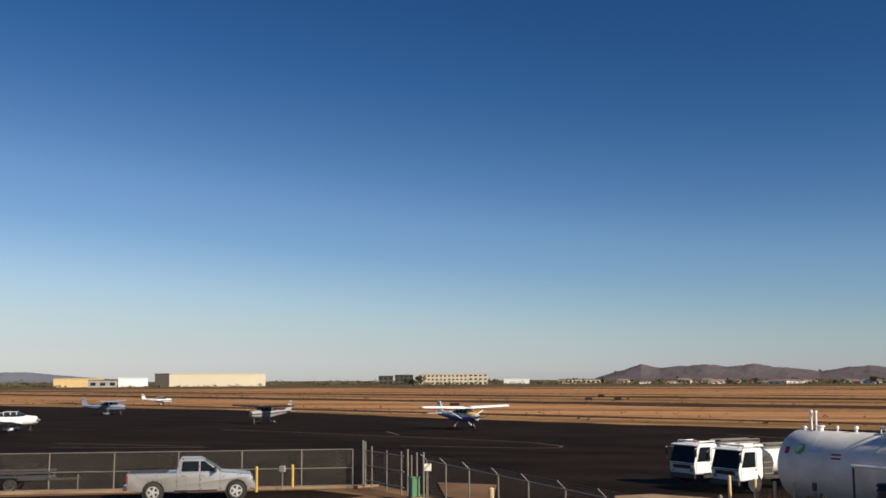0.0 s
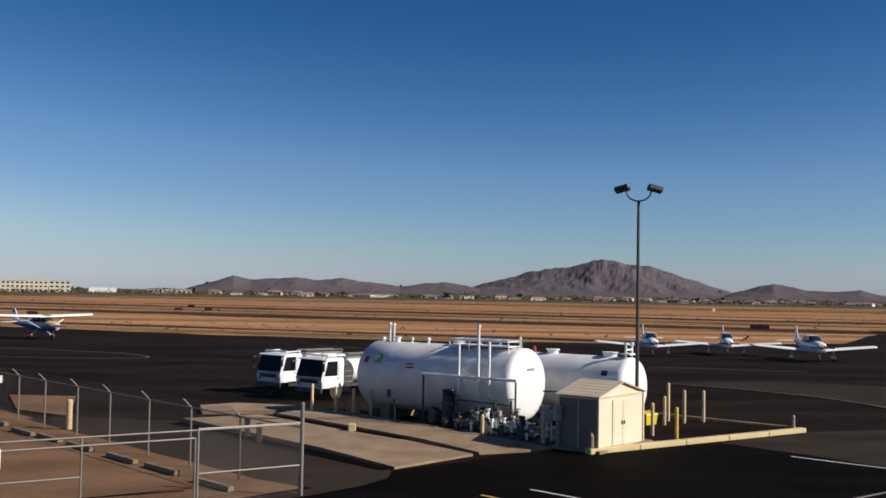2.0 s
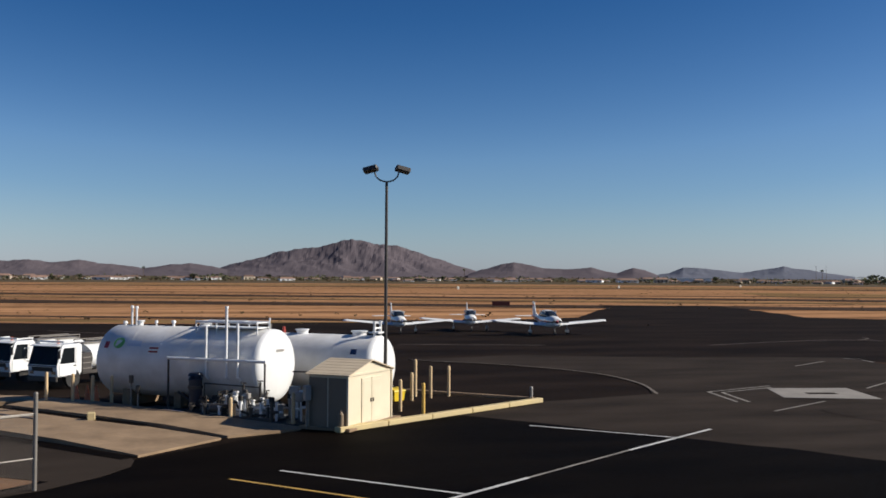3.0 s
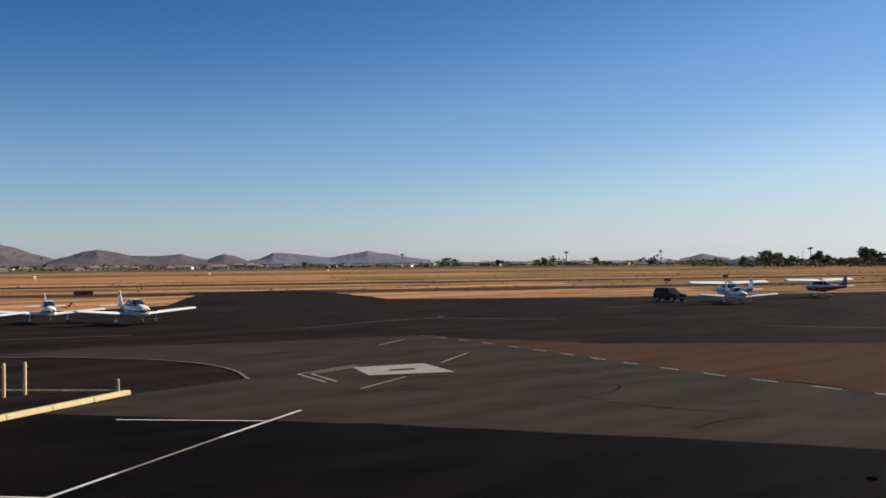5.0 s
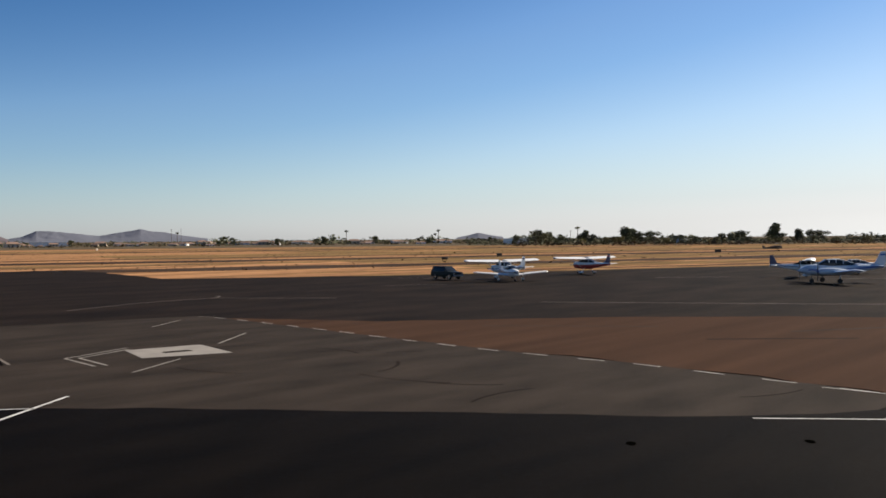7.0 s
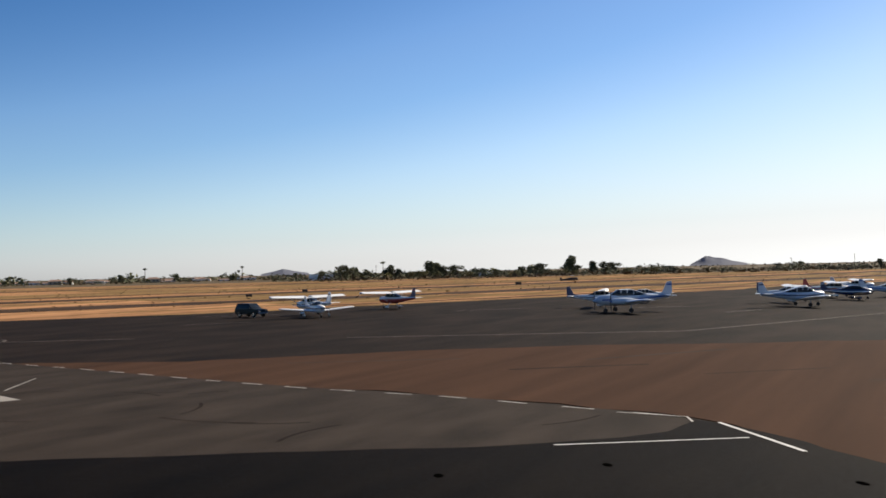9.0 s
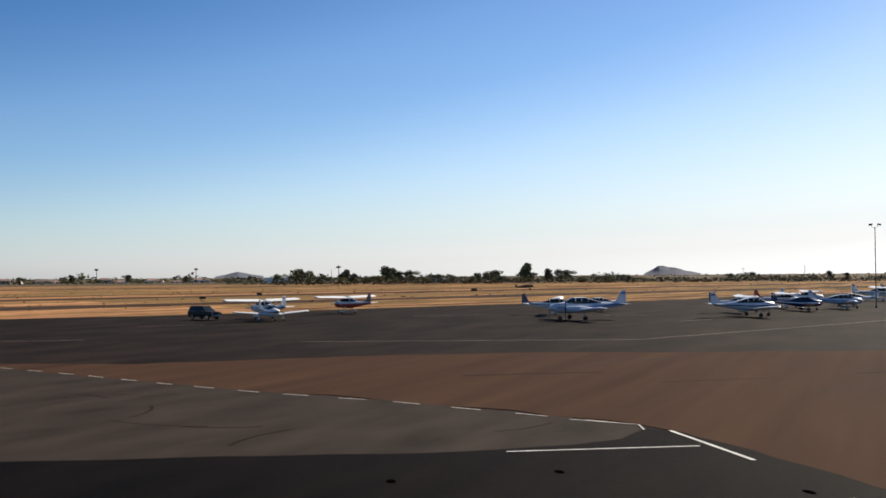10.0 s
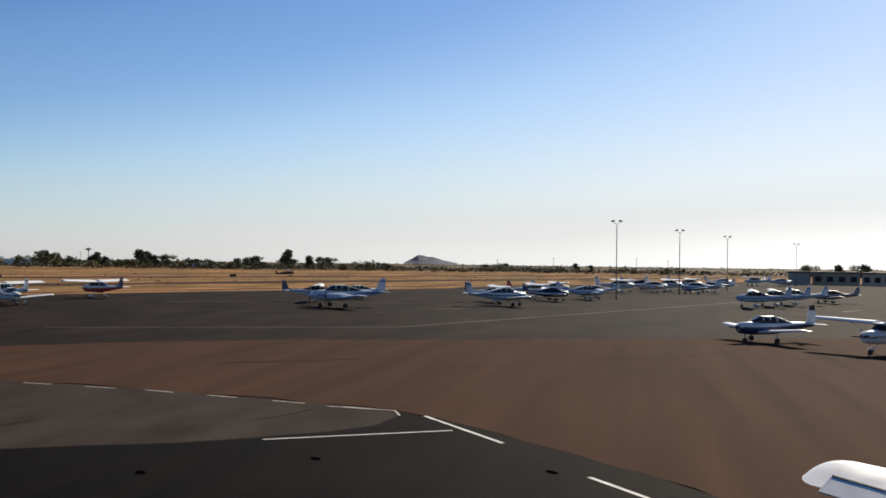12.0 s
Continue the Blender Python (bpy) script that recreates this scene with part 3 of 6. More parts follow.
for x in (-0.35,):
    bm = B()
    for yy in (-0.28, 0.28):
        tube(bm, (x, yy, 2.7), (x, yy, 3.5), 0.05)
        tube(bm, (x, yy, 3.5), (x, yy, 3.6), 0.08)
    tube(bm, (x, -0.28, 3.3), (x, 0.28, 3.3), 0.04)
    box(bm, (0.45, 0.75, 0.06), (x, 0, 3.12))
    part("vent_frame", bm, "white", tank2)
bm = B()
tube(bm, (-6.8, 0, 2.9), (-6.8, 0, 3.35), 0.03)
tube(bm, (-6.8, 0, 3.35), (-5.6, 0, 3.35), 0.03)
tube(bm, (-5.6, 0, 3.35), (-5.6, 0, 2.9), 0.03)
part("hand_rail", bm, "galv", tank2)
bm = tube(B(), (-5.0, 0.1, 2.9), (-5.0, 0.1, 3.25), 0.1, 0.06)
part("relief_valve", bm, "sign_red", tank2, "red relief valve")

# ---- shed ----
shed = thing("garden_shed", heading(8.6, 35.6, 43), "cream sheet-metal shed with a low gable roof and double doors", "shed")
W_, D_, E_, P_ = 3.35, 1.6, 1.98, 2.4
bm = box(B(), (W_ + 0.7, D_ + 0.5, 0.12), (W_ / 2 + 0.15, D_ / 2 + 0.05, 0.06), bevel=0.02)
part("base", bm, "concrete", shed)
bm = B()
v = [bm.verts.new(p) for p in ((0, 0, 0.12), (W_, 0, 0.12), (W_, 0, E_), (W_ / 2, 0, P_ - 0.04), (0, 0, E_), (0, D_, 0.12), (W_, D_, 0.12), (W_, D_, E_), (W_ / 2, D_, P_ - 0.04), (0, D_, E_))]
for f in ((0, 1, 2, 3, 4), (9, 8, 7, 6, 5), (0, 4, 9, 5), (1, 6, 7, 2), (4, 3, 8, 9), (3, 2, 7, 8), (0, 5, 6, 1)):
    bm.faces.new([v[i] for i in f])
part("wall", bm, "cream", shed)
for s in (-1, 1):
    L = math.hypot(W_ / 2 + 0.12, P_ - E_)
    ang = math.atan2(P_ - E_, W_ / 2)
    bm = box(B(), (L, D_ + 0.22, 0.035), (0, 0, 0))
    ob = part("roof", bm, "shed_roof", shed)
    for i in range(6):
        part("roof_rib", box(B(), (0.04, D_ + 0.22, 0.012), (-L / 2 + L * (i + 0.5) / 6, 0, 0.02)), "shed_roof", ob)
    ob.matrix_basis = Matrix.Translation((W_ / 2 + s * (W_ / 4 + 0.05), D_ / 2, (P_ + E_) / 2 + 0.0)) @ Matrix.Rotation(s * ang, 4, "Y")
for x0, x1 in ((1.0, 1.72), (1.74, 2.46)):
    bm = box(B(), (x1 - x0, 0.03, 1.62), ((x0 + x1) / 2, -0.018, 0.98), bevel=0.008)
    box(bm, (x1 - x0 - 0.16, 0.012, 1.4), ((x0 + x1) / 2, -0.034, 0.98), bevel=0.004)
    d = part("door", bm, "cream", shed)
    bm = box(B(), (0.035, 0.05, 0.14), (x1 - 0.08 if x0 == 1.0 else x0 + 0.08, -0.06, 0.95), bevel=0.008)
    part("handle", bm, "dark_steel", d)
for x in (0.0, W_):
    bm = box(B(), (0.07, 0.07, E_ - 0.14), (x, -0.012, 0.12 + (E_ - 0.14) / 2))
    part("corner_trim", bm, "cream", shed)
bm = box(B(), (W_ + 0.02, 0.03, 0.06), (W_ / 2, -0.022, E_ - 0.03))
part("lintel_trim", bm, "cream", shed)
# thin panels over the left wall, coloured darker than the front
for i in range(2):
    bm = box(B(), (0.02, D_ / 2 - 0.06, E_ - 0.24), (-0.014, D_ * (0.25 + 0.5 * i), 0.12 + (E_ - 0.24) / 2), bevel=0.006)
    sp = part("side_panel", bm, "shed_side", shed, "side panel, darker than the cream front")
    part("panel_rib", box(B(), (0.02, 0.03, E_ - 0.3), (-0.026, D_ * (0.25 + 0.5 * i) + 0.32, E_ / 2 + 0.05)), "shed_side", sp)

# ---- light mast ----


def light_mast(name, x, y, h, deg, label, r=0.075):
    t = thing(name, heading(x, y, deg), label, "lamp post", "light masts")
    bm = tube(B(), (0, 0, 0), (0, 0, h), r, r * 0.72, 12)
    tube(bm, (0, 0, 0), (0, 0, 0.35), r * 2.2, r * 2.0, 12)
    part("pole", bm, "dark_steel", t)
    for s in (-1, 1):
        bm = sweep(B(), [(s * 0.46 * math.sin(math.pi / 12 * k), 0, h - 0.02 + 0.36 * (1 - math.cos(math.pi / 12 * k))) for k in range(7)], 0.03)
        part("arm", bm, "dark_steel", t, smooth=60)
        bm = box(B(), (0.58, 0.34, 0.2), (0, 0, 0), bevel=0.04)
        box(bm, (0.5, 0.03, 0.15), (0, -0.18, -0.01))
        hd = part("floodlight", bm, "dark_steel", t)
        hd.matrix_basis = Matrix.Translation((s * 0.62, -0.05, h + 0.45)) @ Euler((radians(-15), radians(s * 14), radians(s * 12))).to_matrix().to_4x4()
    return t


light_mast("lamp_post", 10.81, 38.6, 9.18, 105.6, "tall dark steel lamp post with two floodlights")
for x, y, h in ((172, 1.7, 12.4), (208, -10.2, 12.2), (250, -23.2, 12.2), (320, -49.5, 12.2)):
    light_mast("lamp_post", x, y, h, 182, "distant apron lamp post with two floodlights", r=0.085)

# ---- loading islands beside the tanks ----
# dark strips along the step and the island's foot, shade put into colour
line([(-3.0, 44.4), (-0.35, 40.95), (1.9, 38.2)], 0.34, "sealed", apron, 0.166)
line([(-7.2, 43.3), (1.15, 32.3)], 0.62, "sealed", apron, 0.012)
isl = tagged(part("concrete_island", ramp([(-6.9, 43.6, 0.16), (-1.0, 35.85, 0.15), (1.4, 32.7, 0.02), (4.2, 35.4, 0.02), (2.0, 37.9, 0.13), (-0.4, 40.6, 0.15), (-3.9, 45.2, 0.16)], -0.3), "concrete"), "pale concrete loading island with a raised edge", "concrete island", kind="structure")
tagged(part("concrete_island", ramp([(-3.2, 45.0, 0.24), (0.0, 41.0, 0.24), (2.6, 37.9, 0.18), (4.45, 35.7, 0.03), (7.5, 36.75, 0.03), (5.0, 39.0, 0.2), (0.3, 45.2, 0.24), (-1.6, 47.2, 0.24)], -0.3), "concrete"), "pale concrete loading strip beside the fuel tanks", "concrete island", kind="structure")
tagged(part("concrete_island", plate([(-6.6, 46.9), (-2.0, 47.2), (-2.6, 49.2), (-5.4, 50.2), (-7.0, 49.0)], 0.12, 0.3), "concrete"), "pale concrete apron in front of the fuel trucks", "concrete island", kind="structure")
for x, y in ((0.05, 40.2),):
    k = tagged(part("kerb_block", box(B(), (0.3, 0.3, 0.42), (x, y, 0.21), bevel=0.03), "kerb_yellow"), "small yellow painted concrete block on the island", "block")
for x, y in ((-3.75, 38.3), (-3.2, 36.9)):
    b_ = thing("service_post", pose(x, y, 0.16), "short dark post on the concrete island", "post")
    part("post", box(B(), (0.2, 0.16, 0.62), (0, 0, 0.31), bevel=0.02), "dark_steel", b_)
    part("cap", box(B(), (0.24, 0.2, 0.05), (0, 0, 0.64), bevel=0.01), "dark_steel", b_)

# ---- bollards ----


def bollard(x, y, h, mat, label, lean=0.0):
    b = thing("bollard", pose(x, y, 0.0, lean, lean * 0.6, 0), label, "bollard", "bollards")
    part("post", tube(B(), (0, 0, 0), (0, 0, h - 0.05), 0.07, seg=14), mat, b, smooth=40)
    bm = B()
    rings = [[(0.07 * math.cos(a) * s, 0.07 * math.sin(a) * s, h - 0.05 + z) for a in [2 * math.pi * k / 14 for k in range(14)]] for s, z in ((1, 0), (0.85, 0.035), (0.45, 0.058), (0.05, 0.065))]
    loft(bm, rings)
    part("rounded_cap", bm, mat, b, smooth=60)
    return b


for x, y, h, m in ((-1.72, 46.0, 1.42, "tan_paint"), (-0.68, 45.5, 1.36, "tan_paint"), (0.1, 45.2, 1.3, "tan_paint"), (0.85, 45.0, 1.3, "tan_paint"), (13.4, 43.5, 1.25, "tan_paint"), (14.0, 44.9, 1.7, "tan_paint"), (12.4, 38.7, 1.3, "yellow"),
                   (14.5, 44.2, 1.45, "tan_paint"), (15.5, 44.6, 1.4, "tan_paint"), (11.9, 40.2, 1.3, "tan_paint"), (4.95, 38.9, 0.95, "tan_paint"), (7.05, 37.6, 1.2, "tan_paint")):
    bollard(x, y, h, m, "tan painted steel bollard round the fuel pad" if m == "tan_paint" else "yellow painted steel bollard round the fuel pad")
for x, y in ((-24.45, 47.1), (-23.2, 48.6)):
    bollard(x, y, 1.25, "yellow", "yellow painted steel bollard beside the sidewalk")
bollard(-10.85, 41.2, 1.15, "tan_paint", "thick tan post outside the fence").scale = (1.7, 1.7, 1)
bollard(18.55, 42.2, 0.62, "grey_paint", "short grey post at the kerb corner")
# orange cones beside the trucks
for x, y in ((-0.55, 47.35), (-0.1, 47.2), (0.25, 46.9)):
    c_ = thing("traffic_cone", pose(x, y, 0), "orange plastic traffic cone beside the tank", "traffic cone", "cones")
    part("base", box(B(), (0.36, 0.36, 0.04), (0, 0, 0.02), bevel=0.01), "black", c_)
    part("cone", tube(B(), (0, 0, 0.04), (0, 0, 0.7), 0.15, 0.03, 14), "orange", c_, smooth=40)

# yellow spill bin
bin_ = thing("spill_bin", heading(12.7, 43.6, 60) @ Matrix.Scale(0.72, 4), "bright yellow plastic spill-kit bin on the pad", "bin")
bm = B()
loft(bm, [[(-0.42, -0.3, 0.05), (0.42, -0.3, 0.05), (0.42, 0.3, 0.05), (-0.42, 0.3, 0.05)], [(-0.5, -0.36, 0.62), (0.5, -0.36, 0.62), (0.5, 0.36, 0.62), (-0.5, 0.36, 0.62)]])
part("tub", bm, "bin_yellow", bin_)
bm = B()
loft(bm, [[(-0.53, -0.39, 0.62), (0.53, -0.39, 0.62), (0.53, 0.39, 0.62), (-0.53, 0.39, 0.62)], [(-0.5, -0.36, 0.72), (0.5, -0.36, 0.72), (0.5, 0.3, 0.84), (-0.5, 0.3, 0.84)]])
part("lid", bm, "bin_yellow", bin_)

# ---- pipework in front of the tanks ----
# local x runs along the tank towards its near end, y away from the eye
skid = thing("fuel_pump_skid", heading(7.0, 41.6, 132) @ pose(1.3, 0.35, 0), "fuel pump skid with filters, valves, meters and white pipes", "pump skid")


def skid_tube(name, pts, r, mat):
    bm = B()
    for a, b in zip(pts, pts[1:]):
        tube(bm, a, b, r, seg=10)
    return part(name, bm, mat, skid, smooth=40)


part("skid_frame", box(B(), (4.3, 1.3, 0.12), (-1.6, -2.75, 0.14), bevel=0.02), "dark_steel", skid)
part("filter_vessel", tube(tube(B(), (-3.75, -2.2, 0.3), (-3.75, -2.2, 1.35), 0.26, seg=18), (-3.75, -2.2, 1.35), (-3.75, -2.2, 1.5), 0.3, 0.2, 18), "tank_dark", skid, "dark blue upright filter vessel", smooth=40)
for x in (-3.95, -3.6):
    part("vessel_leg", tube(B(), (x, -2.2, 0.05), (x, -2.2, 0.3), 0.04), "dark_steel", skid)
skid_tube("frame_leg", [(-5.15, -2.1, 0.1), (-5.15, -2.1, 2.12)], 0.045, "dark_steel")
skid_tube("overhead_pipe", [(-5.2, -2.1, 2.15), (-0.55, -2.1, 2.15)], 0.06, "white")
skid_tube("frame_leg", [(-0.6, -2.1, 2.12), (-0.6, -2.1, 0.1)], 0.04, "dark_steel")
skid_tube("conduit", [(-3.5, -1.95, 0.2), (-3.5, -1.95, 1.2), (-0.9, -1.95, 1.15)], 0.025, "dark_steel")
skid_tube("hose", [(-3.4, -2.45, 0.5), (-3.0, -2.6, 0.75), (-2.55, -2.65, 0.62), (-2.2, -2.5, 0.9), (-1.75, -2.4, 1.05)], 0.05, "black")
skid_tube("hose", [(-4.5, -2.3, 0.85), (-4.2, -2.3, 0.7), (-3.95, -2.3, 0.55)], 0.05, "black")
skid_tube("hose", [(-1.3, -3.1, 0.75), (-0.9, -3.25, 0.4), (-0.4, -3.2, 0.25), (0.2, -3.3, 0.3)], 0.045, "black")
skid_tube("drain_pipe", [(-5.0, -2.6, 0.14), (-2.6, -3.0, 0.14)], 0.04, "white")
part("filter_collar", tube(B(), (-3.75, -2.2, 1.0), (-3.75, -2.2, 1.12), 0.3, seg=18), "dark_steel", skid, smooth=40)
part("filter_lid", tube(B(), (-3.75, -2.2, 1.5), (-3.75, -2.2, 1.62), 0.31, 0.24, 18), "tank_dark", skid, smooth=40)
skid_tube("hose_loop", [(0.1, -1.2, 1.75), (1.0, -1.0, 1.75), (1.0, -1.0, 0.5)], 0.03, "dark_steel")
for i, (x, y, h, r, m) in enumerate(((-3.1, -2.6, 0.62, 0.10, "dark_steel"), (-2.75, -2.9, 0.5, 0.13, "grey_paint"), (-2.35, -2.5, 0.85, 0.06, "tan_paint"), (-2.0, -2.9, 0.7, 0.09, "dark_steel"), (-1.7, -2.5, 0.95, 0.05, "white"),
                                     (-1.35, -3.0, 0.55, 0.11, "white"), (-1.0, -2.6, 0.9, 0.06, "dark_steel"), (-0.6, -2.9, 0.75, 0.07, "white"), (-0.25, -2.5, 1.0, 0.05, "galv"), (0.1, -2.9, 0.8, 0.08, "white"), (0.45, -2.6, 0.6, 0.12, "grey_paint"), (-2.55, -3.2, 0.45, 0.07, "dark_steel"), (-1.85, -3.25, 0.5, 0.06, "white"), (-1.15, -3.3, 0.62, 0.05, "tan_paint"), (-0.45, -3.25, 0.5, 0.07, "dark_steel"), (-0.05, -3.2, 0.7, 0.05, "white"), (0.3, -3.25, 0.55, 0.06, "dark_steel"), (-3.4, -2.9, 0.4, 0.09, "dark_steel"), (-1.5, -2.2, 1.2, 0.05, "dark_steel"), (-0.8, -2.1, 1.3, 0.045, "dark_steel"))):
    part("riser", tube(tube(tube(B(), (x, y, 0.15), (x, y, h), r, seg=12), (x, y, h), (x, y, h + 0.05), r * 1.5, seg=12), (x, y, 0.15), (x, y, 0.2), r * 1.6, seg=12), m, skid, smooth=40)
    ring = tube(B(), (x - 0.14, y, h + 0.12), (x + 0.14, y, h + 0.12), 0.018, seg=6)
    tube(ring, (x, y - 0.14, h + 0.12), (x, y + 0.14, h + 0.12), 0.018, seg=6)
    tube(ring, (x, y, h), (x, y, h + 0.14), 0.02, seg=6)
    part("valve_wheel", ring, "dark_steel", skid)
# thin black sheet, added only to darken the ground under the skid
part("drip_tray", box(B(), (8.2, 2.3, 0.05), (-2.4, -2.25, 0.045), bevel=0.01), "black", skid, "thin black sheet added to darken the pad")
crowd = random.Random(23)
for i in range(26):
    x, y, h, r = crowd.uniform(-2.7, 1.3), crowd.uniform(-3.3, -2.0), crowd.uniform(0.35, 1.05), crowd.uniform(0.03, 0.085)
    m = crowd.choice(("dark_steel", "white", "white", "black", "white", "grey_paint", "white"))
    bm = tube(B(), (x, y, 0.1), (x, y, h), r, seg=10)
    tube(bm, (x, y, h - 0.06), (x, y, h), r * 1.55, seg=10)
    tube(bm, (x, y, h * 0.55), (x + crowd.choice((-1, 1)) * 0.28, y, h * 0.55), r * 0.8, seg=8)
    part("riser", bm, m, skid, smooth=40)
    if i % 3 == 0:
        part("meter_head", box(B(), (0.17, 0.15, 0.2), (x, y, h + 0.08), bevel=0.02), crowd.choice(("dark_steel", "white", "black")), skid)
skid_tube("manifold", [(-3.1, -2.6, 0.45), (-0.2, -2.6, 0.45), (0.5, -2.6, 0.45)], 0.06, "white")
skid_tube("manifold", [(-2.7, -2.95, 0.35), (0.3, -2.95, 0.35)], 0.05, "grey_paint")
skid_tube("discharge_pipe", [(-3.3, -2.4, 0.35), (-2.4, -2.3, 0.75), (-2.4, -1.6, 0.75)], 0.06, "dark_steel")
for x, y, w, h, z in ((0.75, -2.1, 0.42, 0.5, 1.05), (1.15, -2.45, 0.3, 0.36, 0.95), (-0.75, -3.05, 0.24, 0.22, 0.95)):
    bm = box(B(), (w, 0.2, h), (x, y, z), bevel=0.02)
    part("control_box", bm, "grey_paint", skid)
    part("box_post", tube(B(), (x, y, 0.02), (x, y, z), 0.035), "galv", skid)
part("pump_motor", tube(B(), (-2.3, -3.1, 0.42), (-1.7, -3.1, 0.42), 0.19, seg=16), "dark_steel", skid, smooth=40)
part("pump_motor", tube(B(), (-0.9, -2.3, 0.42), (-0.3, -2.3, 0.42), 0.17, seg=16), "grey_paint", skid, smooth=40)
for x in (1.35, 1.6, -1.2):
    part("bracket", box(B(), (0.06, 0.5, 0.06), (x, -2.4, 0.55)), "white", skid)
    part("bracket_leg", box(B(), (0.06, 0.06, 0.55), (x, -2.62, 0.28)), "white", skid)
for x, y, h in ((-5.5, -2.0, 1.25), (-4.9, -2.3, 0.9)):
    s_ = thing("stand", heading(7.0, 41.6, 132) @ pose(x, y, 0), "thin meter stand with a dark head beside the tank", "meter stand", "meter stands")
    part("pole", tube(B(), (0, 0, 0), (0, 0, h), 0.035), "galv", s_)
    part("head", box(B(), (0.16, 0.14, 0.32), (0, 0, h), bevel=0.02), "dark_steel", s_)
s_ = thing("card_reader", pose(7.35, 36.55, 0.0, 0, 0, 20), "grey card reader pedestal beside the shed", "card reader")
part("pedestal", box(B(), (0.08, 0.08, 1.0), (0, 0, 0.5)), "galv", s_)
part("housing", box(B(), (0.26, 0.2, 0.55), (0, 0, 1.3), bevel=0.03), "grey_paint", s_)
e_ = thing("fire_extinguisher", pose(8.35, 35.55, 0.12), "dark cased fire extinguisher beside the shed corner", "extinguisher")
part("cylinder", tube(tube(B(), (0, 0, 0.0), (0, 0, 0.5), 0.1, seg=14), (0, 0, 0.5), (0, 0, 0.6), 0.1, 0.03, 14), "trim_brown", e_, smooth=40)
part("valve", box(B(), (0.1, 0.05, 0.06), (0, 0, 0.63)), "dark_steel", e_)

# ---- vehicles ----


def wheel(parent, x, y, r, w, rim="chrome", name="wheel"):
    """A wheel on the y axis: tyre with a rounded shoulder, dished rim, hub and spokes."""
    s = 1 if y > 0 else -1
    bm = B()
    prof = [(r * 0.62, -w / 2 * 0.9), (r * 0.9, -w / 2), (r, -w / 2 * 0.65), (r, w / 2 * 0.65), (r * 0.9, w / 2), (r * 0.62, w / 2 * 0.9)]
    n = 24
    loft(bm, [[(x + pr * math.cos(2 * math.pi * k / n), y + py, r + pr * math.sin(2 * math.pi * k / n)) for k in range(n)] for pr, py in prof])
    ty = part("tyre", bm, "black", parent, smooth=50)
    bm = tube(B(), (x, y - w * 0.40, r), (x, y + w * 0.40, r), r * 0.66, seg=20)
    rm = part("rim", bm, "dark_steel", parent)
    bm = tube(B(), (x, y + s * w * 0.40, r), (x, y + s * w * 0.49, r), r * 0.2, seg=12)
    n = 24
    loft(bm, [[(x + r * q * math.cos(2 * math.pi * k / n), y + s * w * d, r + r * q * math.sin(2 * math.pi * k / n)) for k in range(n)] for q, d in ((0.68, 0.40), (0.68, 0.485), (0.58, 0.485), (0.56, 0.40))], caps=False)
    for k in range(5):
        a = 2 * math.pi * k / 5
        box(bm, (r * 0.50, 0.05, r * 0.24), (x + r * 0.36 * math.cos(a), y + s * w * 0.43, r + r * 0.34 * math.sin(a)), Matrix.Rotation(-a, 4, "Y"))
    part("spokes", bm, rim, parent)


def side_plate(bm, pts, y0, y1):
    """Extrudes a side outline (x, z) from y0 to y1."""
    loft(bm, [[(x, y0, z) for x, z in pts], [(x, y1, z) for x, z in pts]])
    return bm


def bevelled(bm, off):
    bmesh.ops.recalc_face_normals(bm, faces=bm.faces)
    es = [e for e in bm.edges if len(e.link_faces) == 2 and e.calc_face_angle(0) > radians(20)]
    bmesh.ops.bevel(bm, geom=es, offset=off, segments=2, affect="EDGES", profile=0.6)
    return bm


